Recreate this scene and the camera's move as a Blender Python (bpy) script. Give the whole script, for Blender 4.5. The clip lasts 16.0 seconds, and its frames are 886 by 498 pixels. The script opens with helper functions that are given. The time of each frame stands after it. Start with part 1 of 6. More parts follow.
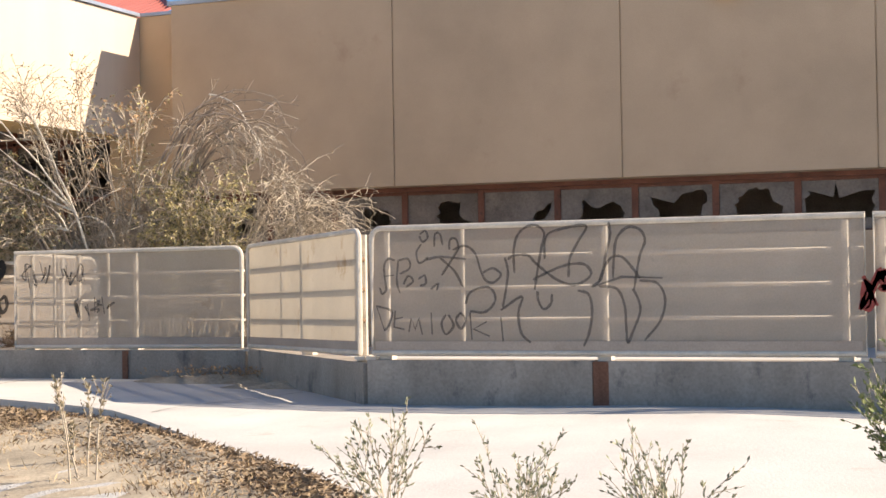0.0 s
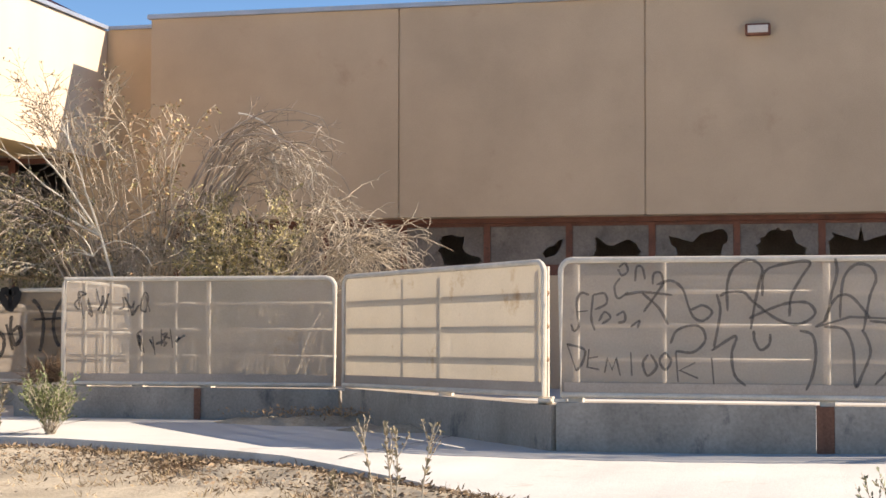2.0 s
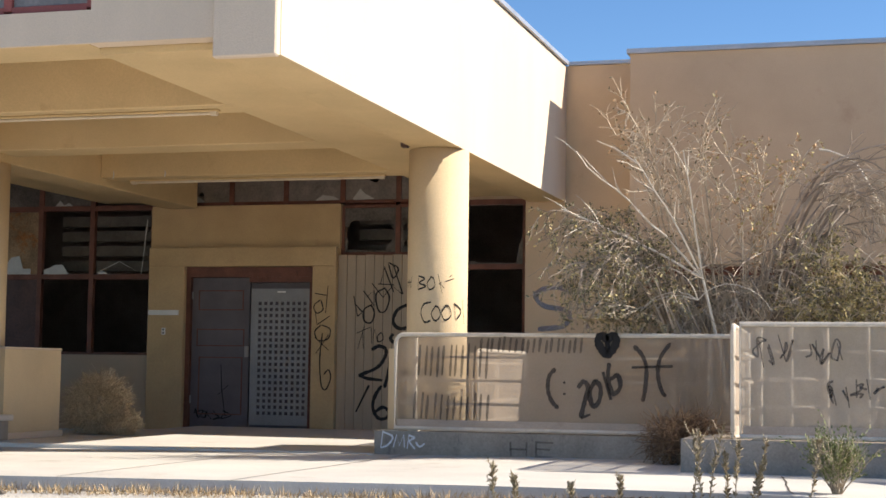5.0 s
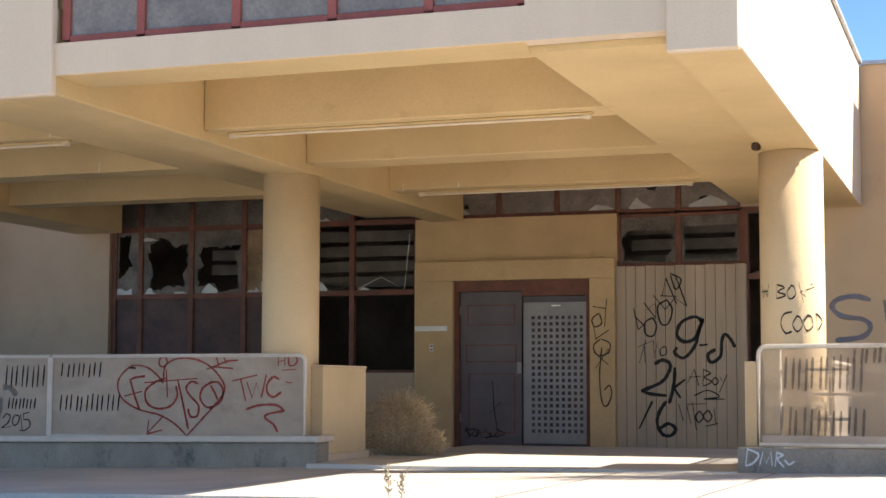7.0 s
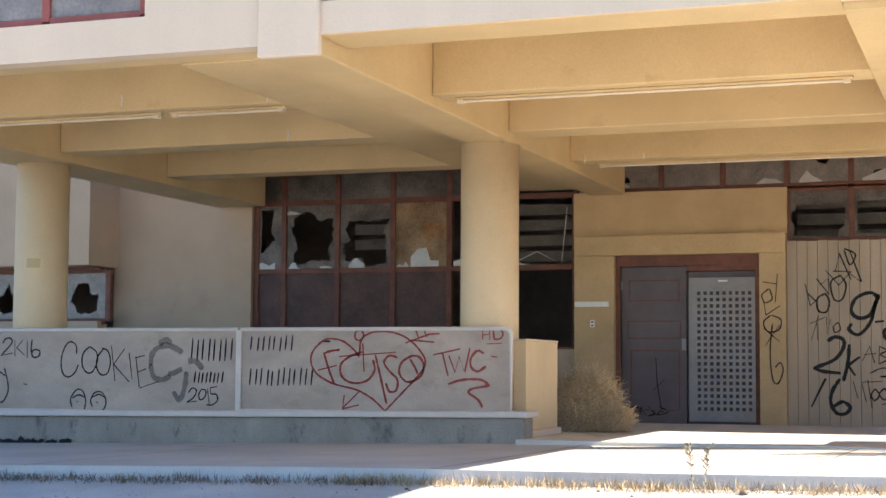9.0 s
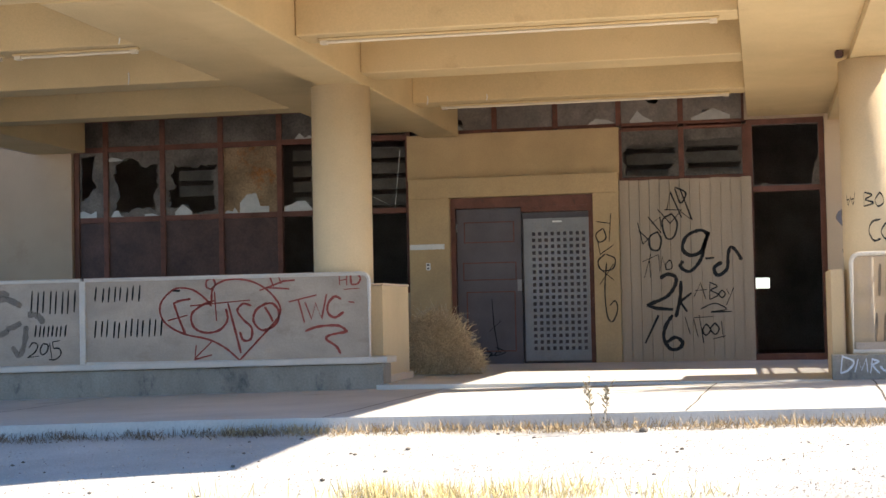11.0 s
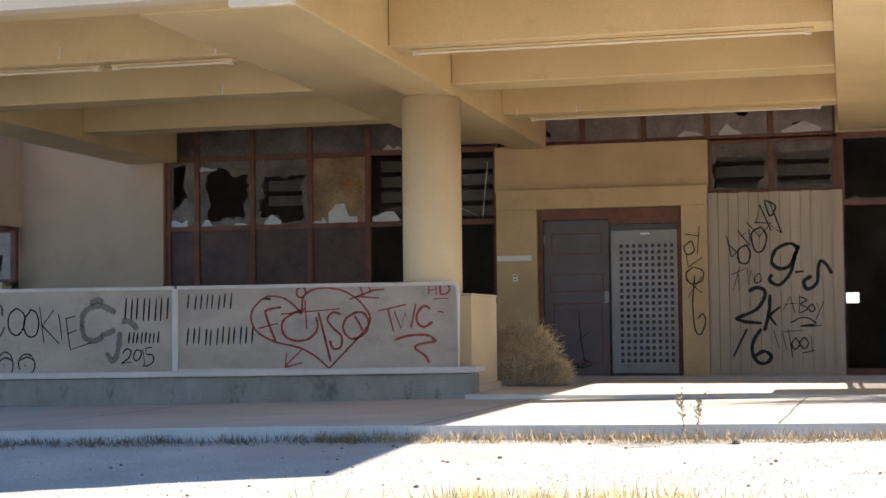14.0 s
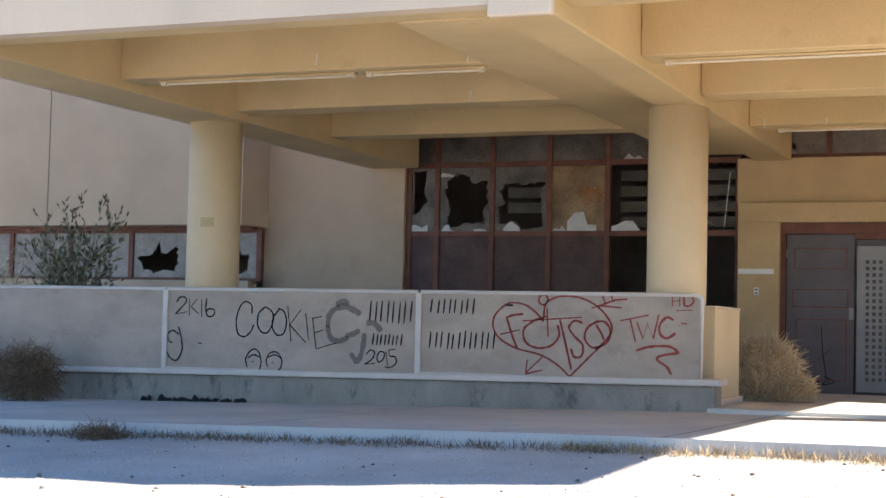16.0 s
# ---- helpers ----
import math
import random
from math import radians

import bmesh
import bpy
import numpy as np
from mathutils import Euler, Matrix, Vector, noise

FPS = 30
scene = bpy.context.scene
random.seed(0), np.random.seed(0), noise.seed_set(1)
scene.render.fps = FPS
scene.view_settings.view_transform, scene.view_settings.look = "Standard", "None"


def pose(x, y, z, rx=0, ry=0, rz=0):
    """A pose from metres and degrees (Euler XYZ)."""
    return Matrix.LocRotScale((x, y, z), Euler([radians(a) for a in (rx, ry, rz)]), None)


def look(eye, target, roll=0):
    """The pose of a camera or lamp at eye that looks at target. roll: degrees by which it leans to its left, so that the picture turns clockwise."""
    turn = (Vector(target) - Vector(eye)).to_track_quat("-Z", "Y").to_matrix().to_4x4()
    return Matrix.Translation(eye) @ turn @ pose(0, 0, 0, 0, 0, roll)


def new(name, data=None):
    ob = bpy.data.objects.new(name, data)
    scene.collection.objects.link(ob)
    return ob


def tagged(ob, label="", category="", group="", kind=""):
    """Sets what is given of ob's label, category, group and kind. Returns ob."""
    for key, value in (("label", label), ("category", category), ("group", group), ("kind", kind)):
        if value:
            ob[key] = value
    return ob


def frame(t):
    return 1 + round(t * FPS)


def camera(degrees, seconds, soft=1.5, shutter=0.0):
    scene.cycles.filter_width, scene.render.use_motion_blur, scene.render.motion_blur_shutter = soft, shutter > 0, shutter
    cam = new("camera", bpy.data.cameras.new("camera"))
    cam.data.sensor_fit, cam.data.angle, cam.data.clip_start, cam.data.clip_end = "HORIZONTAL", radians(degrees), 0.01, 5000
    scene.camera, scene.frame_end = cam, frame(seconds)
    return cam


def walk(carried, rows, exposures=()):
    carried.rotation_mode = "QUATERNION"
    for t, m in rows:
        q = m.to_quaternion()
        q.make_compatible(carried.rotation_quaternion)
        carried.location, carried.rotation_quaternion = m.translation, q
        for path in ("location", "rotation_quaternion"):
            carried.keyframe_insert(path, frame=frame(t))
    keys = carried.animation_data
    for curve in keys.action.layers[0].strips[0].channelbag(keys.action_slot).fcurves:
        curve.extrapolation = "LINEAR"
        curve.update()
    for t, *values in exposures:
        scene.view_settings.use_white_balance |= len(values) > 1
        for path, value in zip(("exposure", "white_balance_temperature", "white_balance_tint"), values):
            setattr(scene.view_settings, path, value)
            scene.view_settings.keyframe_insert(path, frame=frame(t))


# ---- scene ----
cam = camera(31.5, 16.0, soft=1.6)
PATH = [
    (0, (17.925, -19.97, 0.897), (17.184, -18.075, 0.937), -0.9),
    (0.5, (17.144, -19.958, 0.917), (16.473, -18.075, 0.962), -0.4),
    (1, (16.391, -19.988, 0.897), (15.789, -18.081, 0.95), 0.4),
    (1.5, (15.629, -19.98, 0.886), (15.098, -18.053, 0.954), 0.0),
    (2, (14.846, -19.961, 0.891), (14.388, -18.016, 0.978), 0.1),
    (2.5, (14.052, -19.999, 0.883), (13.611, -18.051, 0.993), 0.4),
    (3, (13.196, -20.04, 0.888), (12.768, -18.091, 1.016), 0.4),
    (3.5, (12.304, -20.076, 0.855), (11.835, -18.137, 0.988), 0.4),
    (4, (11.414, -20.123, 0.839), (10.893, -18.197, 0.98), 0.9),
    (4.5, (10.524, -20.162, 0.823), (9.984, -18.242, 0.969), 0.7),
    (5, (9.634, -20.213, 0.817), (9.074, -18.299, 0.97), 0.8),
    (5.2, (9.348, -20.229, 0.804), (8.783, -18.317, 0.961), 0.6),
    (7.5, (6.35, -20.39, 0.767), (5.673, -18.516, 0.939), 0.3),
    (8.2, (5.569, -20.494, 0.699), (4.888, -18.621, 0.86), 0.4),
    (10.3, (4.233, -20.666, 0.681), (3.653, -18.755, 0.788), -0.1),
    (10.5, (4.142, -20.674, 0.679), (3.627, -18.743, 0.772), -0.5),
    (11, (4.042, -20.629, 0.702), (3.646, -18.671, 0.781), -1.2),
    (11.5, (3.988, -20.641, 0.689), (3.648, -18.671, 0.763), -2.0),
    (12, (3.99, -20.623, 0.68), (3.696, -18.646, 0.759), -2.2),
    (12.5, (3.989, -20.603, 0.688), (3.757, -18.619, 0.775), -2.1),
    (13, (3.997, -20.601, 0.69), (3.728, -18.621, 0.782), -1.9),
    (13.5, (3.978, -20.674, 0.682), (3.563, -18.72, 0.78), -1.4),
    (14, (3.971, -20.702, 0.676), (3.475, -18.767, 0.773), -0.6),
    (14.5, (3.957, -20.721, 0.699), (3.388, -18.806, 0.793), -0.5),
    (15, (3.925, -20.739, 0.699), (3.28, -18.848, 0.793), 0.2),
    (15.5, (3.876, -20.767, 0.694), (3.17, -18.898, 0.791), 1.0),
    (16, (3.777, -20.795, 0.686), (3.013, -18.95, 0.79), 1.3),
]
walk(cam, [(t, look(eye, target, roll)) for t, eye, target, roll in PATH], [
    (0, 0.93, 7250, 15), (2.0, 0.93, 7200, 15), (3.5, 0.94, 6800, 12), (5.0, 0.91, 6750, 12), (7.5, 1.76, 7050, 13), (8.0, 2.01, 7000, 13), (8.2, 1.98, 6950, 13), (10.5, 1.88, 6800, 12), (11.0, 1.6, 6800, 12), (11.5, 1.26, 6800, 12), (12.0, 1.16, 6800, 12), (12.5, 1.19, 6800, 12), (13.5, 1.26, 6800, 12), (14.5, 1.54, 6800, 12), (15.0, 1.54, 6800, 12), (16, 1.78, 6800, 13)])

# ---- world and sun ----
SUN_TO = Vector((0.79, 0.223, 0.565)).normalized()
world = bpy.data.worlds.new("sky")
scene.world = world
world.use_nodes = True
sky = world.node_tree.nodes.new("ShaderNodeTexSky")
sky.sky_type = "NISHITA"
sky.sun_disc = False
sky.dust_density, sky.ozone_density, sky.altitude = 0.0, 4.0, 2000
sky.sun_elevation = math.asin(SUN_TO.z)
sky.sun_rotation = math.atan2(SUN_TO.x, SUN_TO.y)
back = world.node_tree.nodes["Background"]
back.inputs["Strength"].default_value = 0.094
rich = world.node_tree.nodes.new("ShaderNodeHueSaturation")
rich.inputs["Saturation"].default_value = 1.12
world.node_tree.links.new(sky.outputs[0], rich.inputs["Color"])
world.node_tree.links.new(rich.outputs[0], back.inputs["Color"])
sun_data = bpy.data.lights.new("sun", "SUN")
sun_data.energy, sun_data.angle, sun_data.color = 5.0, radians(0.5), (1.0, 0.93, 0.82)
sun = new("sun", sun_data)
sun.matrix_world = look(SUN_TO * 40, (0, 0, 0))


# ---- materials ----
def surface(name, base, rough=0.85, vary=0.25, scale=1.5, grain=60.0, bump=0.25, metal=0.0, second=None, spots=0.0, streak=False, island=0.0, spec=0.3):
    """Two scales of colour change, fine bump, optional second colour in stains."""
    m = bpy.data.materials.new(name)
    m.use_nodes = True
    nt = m.node_tree
    n, ln = nt.nodes, nt.links
    bsdf = n["Principled BSDF"]
    bsdf.inputs["Roughness"].default_value = rough
    bsdf.inputs["Metallic"].default_value = metal
    bsdf.inputs["Specular IOR Level"].default_value = spec
    co = n.new("ShaderNodeTexCoord")
    geo = n.new("ShaderNodeNewGeometry")
    mp = n.new("ShaderNodeMapping")
    ln.new(geo.outputs["Position"], mp.inputs["Vector"])
    if streak:
        mp.inputs["Scale"].default_value = (1.0, 1.0, 0.12 if streak is True else streak)
    big = n.new("ShaderNodeTexNoise")
    big.inputs["Scale"].default_value = scale
    big.inputs["Detail"].default_value = 6
    big.inputs["Roughness"].default_value = 0.6
    ln.new(mp.outputs[0], big.inputs["Vector"])
    fine = n.new("ShaderNodeTexNoise")
    fine.inputs["Scale"].default_value = grain
    fine.inputs["Detail"].default_value = 4
    ln.new(geo.outputs["Position"], fine.inputs["Vector"])
    ramp = n.new("ShaderNodeMapRange")
    ramp.inputs["From Min"].default_value, ramp.inputs["From Max"].default_value = 0.3, 0.7
    ramp.inputs["To Min"].default_value, ramp.inputs["To Max"].default_value = 1 - vary, 1 + vary * 0.6
    ln.new(big.outputs["Fac"], ramp.inputs["Value"])
    ramp2 = n.new("ShaderNodeMapRange")
    ramp2.inputs["From Min"].default_value, ramp2.inputs["From Max"].default_value = 0.3, 0.7
    ramp2.inputs["To Min"].default_value, ramp2.inputs["To Max"].default_value = 1 - vary * 0.5, 1 + vary * 0.4
    ln.new(fine.outputs["Fac"], ramp2.inputs["Value"])
    mul = n.new("ShaderNodeMath")
    mul.operation = "MULTIPLY"
    ln.new(ramp.outputs[0], mul.inputs[0])
    ln.new(ramp2.outputs[0], mul.inputs[1])
    last = mul.outputs[0]
    if island:
        oi = n.new("ShaderNodeObjectInfo")
        add = n.new("ShaderNodeMath")
        add.operation = "ADD"
        ln.new(oi.outputs["Random"], add.inputs[0])
        ln.new(geo.outputs["Random Per Island"], add.inputs[1])
        fr = n.new("ShaderNodeMath")
        fr.operation = "FRACT"
        ln.new(add.outputs[0], fr.inputs[0])
        r3 = n.new("ShaderNodeMapRange")
        r3.inputs["To Min"].default_value, r3.inputs["To Max"].default_value = 1 - island, 1 + island
        ln.new(fr.outputs[0], r3.inputs["Value"])
        m3 = n.new("ShaderNodeMath")
        m3.operation = "MULTIPLY"
        ln.new(last, m3.inputs[0])
        ln.new(r3.outputs[0], m3.inputs[1])
        last = m3.outputs[0]
    col = n.new("ShaderNodeMix")
    col.data_type = "RGBA"
    col.inputs["A"].default_value = (*base, 1)
    col.inputs["B"].default_value = (*(second or base), 1)
    if second:
        stain = n.new("ShaderNodeTexNoise")
        stain.inputs["Scale"].default_value = scale * 1.7
        stain.inputs["Detail"].default_value = 8
        stain.inputs["Roughness"].default_value = 0.7
        off = n.new("ShaderNodeVectorMath")
        off.inputs[1].default_value = (17.3, 5.1, 9.7)
        ln.new(mp.outputs[0], off.inputs[0])
        ln.new(off.outputs[0], stain.inputs["Vector"])
        r4 = n.new("ShaderNodeMapRange")
        r4.inputs["From Min"].default_value, r4.inputs["From Max"].default_value = 0.62 - spots, 0.75 - spots
        ln.new(stain.outputs["Fac"], r4.inputs["Value"])
        ln.new(r4.outputs[0], col.inputs["Factor"])
    else:
        col.inputs["Factor"].default_value = 0
    tint = n.new("ShaderNodeVectorMath")
    tint.operation = "SCALE"
    ln.new(col.outputs["Result"], tint.inputs[0])
    ln.new(last, tint.inputs["Scale"])
    ln.new(tint.outputs[0], bsdf.inputs["Base Color"])
    if bump:
        b = n.new("ShaderNodeBump")
        b.inputs["Strength"].default_value = bump
        b.inputs["Distance"].default_value = 0.01
        ln.new(fine.outputs["Fac"], b.inputs["Height"])
        ln.new(b.outputs[0], bsdf.inputs["Normal"])
    return m


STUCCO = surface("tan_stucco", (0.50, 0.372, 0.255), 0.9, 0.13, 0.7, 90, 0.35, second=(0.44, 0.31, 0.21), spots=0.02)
# Tan stucco lightened in colour for light bounced off the sunlit fascia.
SETBACK = surface("bounce_lit_tan_stucco", (0.60, 0.44, 0.285), 0.9, 0.13, 0.7, 90, 0.35, second=(0.52, 0.37, 0.24), spots=0.02)
# The wall paint, yellowed here for light bounced up from the sunlit ground.
SOFFIT = surface("bounce_yellowed_soffit", (0.63, 0.462, 0.245), 0.85, 0.12, 0.9, 70, 0.2, second=(0.5, 0.34, 0.18), spots=0.0)
COLUMN = surface("cream_column_paint", (0.66, 0.51, 0.32), 0.8, 0.1, 1.2, 70, 0.2, second=(0.58, 0.44, 0.27), spots=0.0)
FASCIA = surface("pale_stucco", (0.67, 0.54, 0.41), 0.9, 0.1, 0.8, 90, 0.3, second=(0.57, 0.45, 0.33), streak=True)
CONCRETE = surface("stained_concrete", (0.33, 0.29, 0.245), 0.9, 0.26, 2.8, 50, 0.4, second=(0.15, 0.14, 0.135), spots=0.06, streak=0.5)
SLAB = surface("pale_pavement_concrete", (0.58, 0.555, 0.51), 0.9, 0.14, 0.8, 60, 0.3, second=(0.40, 0.36, 0.3), spots=0.02)
ROAD = surface("pale_gravelly_road", (0.55, 0.53, 0.49), 0.95, 0.25, 0.8, 60, 1.0, second=(0.42, 0.38, 0.32), spots=0.0)
DIRT = surface("dry_dirt", (0.46, 0.385, 0.28), 0.95, 0.35, 2.0, 40, 0.8, second=(0.32, 0.24, 0.16), spots=0.05)
RED = surface("red_brown_paint", (0.17, 0.068, 0.045), 0.6, 0.35, 4, 80, 0.15, second=(0.09, 0.045, 0.035), spots=0.05)
REDBRIGHT = surface("faded_red_paint", (0.30, 0.085, 0.07), 0.6, 0.2, 3, 80, 0.1)
ROOFRED = surface("red_metal_roof", (0.34, 0.09, 0.07), 0.5, 0.15, 1, 40, 0.05)
DARK = surface("dark_interior", (0.30, 0.25, 0.21), 0.9, 0.4, 1.5, 40, 0.2)
PANEL = surface("grey_beige_board", (0.43, 0.35, 0.285), 0.85, 0.2, 1.3, 80, 0.15, second=(0.36, 0.285, 0.225), spots=0.06, streak=1.8)
RAILWHITE = surface("worn_cream_paint", (0.64, 0.57, 0.475), 0.6, 0.2, 6, 90, 0.2, second=(0.32, 0.17, 0.09), spots=-0.06)
ENTRYWALL = surface("ochre_entrance_stucco", (0.52, 0.36, 0.19), 0.9, 0.15, 1.2, 60, 0.25, second=(0.42, 0.28, 0.15), spots=0.0)
DOORGREY = surface("grey_door_paint", (0.135, 0.115, 0.12), 0.6, 0.2, 2, 70, 0.1, second=(0.1, 0.09, 0.09))
SHEETGREY = surface("pale_grey_sheet_metal", (0.28, 0.27, 0.265), 0.5, 0.15, 2, 70, 0.1)
WOOD = surface("grooved_plywood", (0.42, 0.33, 0.24), 0.85, 0.2, 2.5, 60, 0.3, streak=True)
CREAM = surface("cream_paint_trim", (0.62, 0.56, 0.50), 0.8, 0.12, 3, 60, 0.2)
GALV = surface("galvanised_coping", (0.42, 0.44, 0.48), 0.45, 0.15, 2, 50, 0.05, metal=0.6)
GLASSDUST = surface("dusty_pane", (0.225, 0.19, 0.165), 0.3, 0.35, 3.0, 40, 0.03, second=(0.16, 0.13, 0.11), spots=0.05, spec=0.5)
GLASSMID = surface("brown_dusty_pane", (0.17, 0.14, 0.122), 0.35, 0.35, 2.5, 40, 0.03, second=(0.11, 0.085, 0.07), spots=0.08, spec=0.4)
# Grimy glass, its colour darkened for the dim surroundings these panes reflect.
GLASSDIM = surface("dim_grimy_pane", (0.14, 0.118, 0.1), 0.45, 0.5, 3.0, 40, 0.03, second=(0.19, 0.175, 0.15), spots=-0.02, spec=0.25)
SLATGREY = surface("dusty_slat", (0.14, 0.12, 0.10), 0.7, 0.3, 4.0, 40, 0.05)
BROWNBOARD = surface("dark_brown_board", (0.095, 0.048, 0.037), 0.5, 0.4, 2.0, 40, 0.1)
RUSTBOARD = surface("rust_stained_board", (0.30, 0.20, 0.115), 0.8, 0.5, 2.2, 40, 0.1, second=(0.34, 0.13, 0.035), spots=0.09)
TUBECREAM = surface("dusty_cream_tube", (0.66, 0.56, 0.42), 0.5, 0.1, 5, 60, 0.0)
SHARD = surface("pale_glass_shard", (0.48, 0.46, 0.43), 0.25, 0.15, 8, 60, 0.0, spec=0.5)
TUBEWHITE = surface("white_enamel", (0.75, 0.73, 0.68), 0.5, 0.1, 5, 60, 0.0)
BLACK = surface("black_spray_paint", (0.018, 0.016, 0.016), 0.7, 0.3, 20, 90, 0.0)
REDSPRAY = surface("red_spray_paint", (0.29, 0.06, 0.048), 0.7, 0.25, 20, 90, 0.0)
WHITESPRAY = surface("white_spray_paint", (0.7, 0.72, 0.75), 0.7, 0.1, 20, 90, 0.0)


def see_through(name, base, amount, glow=0.0, rust=None, spread=-0.035):
    """A thin painted sheet: part of the light goes straight through its holes, part is scattered through to the far side."""
    m = surface(name, base, 0.7, 0.15, 1.5, 80, 0.1, second=rust or tuple(c * 0.72 for c in base), spots=spread if rust else 0.0)
    nt = m.node_tree
    front = nt.nodes["Principled BSDF"].outputs[0]
    if glow:
        far = nt.nodes.new("ShaderNodeBsdfTranslucent")
        far.inputs["Color"].default_value = (base[0] * 1.35, base[1] * 1.3, base[2] * 1.2, 1)
        both = nt.nodes.new("ShaderNodeMixShader")
        both.inputs[0].default_value = glow
        nt.links.new(front, both.inputs[1])
        nt.links.new(far.outputs[0], both.inputs[2])
        front = both.outputs[0]
    clear = nt.nodes.new("ShaderNodeBsdfTransparent")
    mix = nt.nodes.new("ShaderNodeMixShader")
    mix.inputs[0].default_value = amount
    nt.links.new(front, mix.inputs[1])
    nt.links.new(clear.outputs[0], mix.inputs[2])
    nt.links.new(mix.outputs[0], nt.nodes["Material Output"].inputs[0])
    return m


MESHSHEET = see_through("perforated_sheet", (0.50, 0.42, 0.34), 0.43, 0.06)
# The perforated sheet again, its colour darkened for the canopy's shade.
SHADESHEET = see_through("shaded_perforated_sheet", (0.38, 0.31, 0.24), 0.42, 0.25)
SPRAYBLACK = see_through("thin_black_spray", (0.03, 0.028, 0.028), 0.15)
BLUEFADE = see_through("faded_blue_spray", (0.12, 0.19, 0.33), 0.45)
YELLOWFADE = see_through("faded_yellow_spray", (0.62, 0.50, 0.16), 0.72)
SPRAYHAZE = see_through("hazy_black_spray", (0.08, 0.075, 0.075), 0.6)
SPRAYDUST = see_through("faint_black_spray", (0.05, 0.045, 0.045), 0.35)


# ---- building helpers ----
def box(bm, x0, x1, y0, y1, z0, z1):
    v = [bm.verts.new((x, y, z)) for x in (x0, x1) for y in (y0, y1) for z in (z0, z1)]
    for f in ((0, 1, 3, 2), (4, 6, 7, 5), (0, 4, 5, 1), (2, 3, 7, 6), (0, 2, 6, 4), (1, 5, 7, 3)):
        bm.faces.new([v[i] for i in f])
    return v


def boxes(*rows):
    bm = bmesh.new()
    for r in rows:
        box(bm, *r)
    return bm


def mesh_of(name, bm, material, smooth=False):
    bmesh.ops.recalc_face_normals(bm, faces=bm.faces)
    me = bpy.data.meshes.new(name)
    bm.to_mesh(me)
    bm.free()
    me.materials.append(material)
    if smooth:
        me.polygons.foreach_set("use_smooth", [True] * len(me.polygons))
    return me


def soften(bm, width=0.012, segments=2):
    bmesh.ops.bevel(bm, geom=bm.edges[:], offset=width, segments=segments, affect="EDGES", profile=0.6)
    return bm


def structure(name, bm, material, label, category):
    return tagged(new(name, mesh_of(name, bm, material)), label, category, kind="structure")


def thing(name, at, label, category, group=""):
    ob = new(name)
    ob.location = at
    ob.empty_display_size = 0.2
    return tagged(ob, label, category, group)


def part(name, bm, material, parent, label="", smooth=False):
    """A bmesh in world places, as one mesh under its thing."""
    ob = new(name, mesh_of(name, bm, material, smooth))
    ob.parent = parent
    base = parent
    shift = Vector((0, 0, 0))
    while base:
        shift += base.location
        base = base.parent
    ob.data.transform(Matrix.Translation(-shift))
    return tagged(ob, label)


def tube(bm, pts, r, sides=8, closed=False, r_end=None):
    """A round bar along points."""
    pts = [Vector(p) for p in pts]
    n = len(pts)
    rings = []
    prev = None
    for i, p in enumerate(pts):
        if closed:
            d = pts[(i + 1) % n] - pts[i - 1]
        else:
            d = pts[min(i + 1, n - 1)] - pts[max(i - 1, 0)]
        d.normalize()
        a = prev - d * prev.dot(d) if prev is not None else d.orthogonal()
        if a.length < 1e-4:
            a = d.orthogonal()
        a.normalize()
        prev = a
        b = d.cross(a)
        rr = r if r_end is None else r + (r_end - r) * i / max(1, n - 1)
        rings.append([bm.verts.new(p + (a * math.cos(k * math.tau / sides) + b * math.sin(k * math.tau / sides)) * rr) for k in range(sides)])
    for i in range(n if closed else n - 1):
        r0, r1 = rings[i], rings[(i + 1) % n]
        for k in range(sides):
            bm.faces.new((r0[k], r0[(k + 1) % sides], r1[(k + 1) % sides], r1[k]))
    if not closed:
        bm.faces.new(rings[0])
        bm.faces.new(rings[-1])
    return bm


# ---- ground, road, pavement ----
CURB = [(-60.0, -9.75), (-8.0, -9.75), (3.0, -9.6), (8.2, -9.25), (9.6, -9.35), (11.6, -10.25), (14.0, -12.4), (19.5, -18.0), (26.0, -25.0)]


def curb_y(x):
    for (xa, ya), (xb, yb) in zip(CURB, CURB[1:]):
        if x <= xb:
            return ya + (yb - ya) * (x - xa) / (xb - xa)
    return CURB[-1][1]


def slab_z(x, y):
    z = -0.06 + (0.02 * max(x, -9.0) if x < 0 else min(0.009 * x, 0.06))
    return z - 0.045 * max(0.0, -10.0 - y)


def ground_z(x, y):
    cy = max(curb_y(x), -13.0)
    z = slab_z(x, max(cy, -10.0)) - 0.10
    if y < cy:
        z -= 0.062 * min(cy - y, 12.0)
    return z


def sheet(xs, ys, zf):
    bm = bmesh.new()
    grid = [[bm.verts.new((x, y, zf(x, y))) for y in ys] for x in xs]
    for i in range(len(xs) - 1):
        for j in range(len(ys) - 1):
            bm.faces.new((grid[i][j], grid[i + 1][j], grid[i + 1][j + 1], grid[i][j + 1]))
    return bm


def steps(a, b, d):
    n = max(1, round((b - a) / d))
    return [a + (b - a) * i / n for i in range(n + 1)]


def road_height(x, y):
    near = -25 < y < -9 and -14 < x < 24
    bumpy = 0.03 * noise.noise((x * 0.6, y * 0.6, 0)) + 0.012 * noise.noise((x * 3, y * 3, 4)) if near else 0
    z = ground_z(x, y) + bumpy * min(1, max(0, curb_y(x) - 0.1 - y))
    return z if y < curb_y(x) + 0.3 else z - 0.12


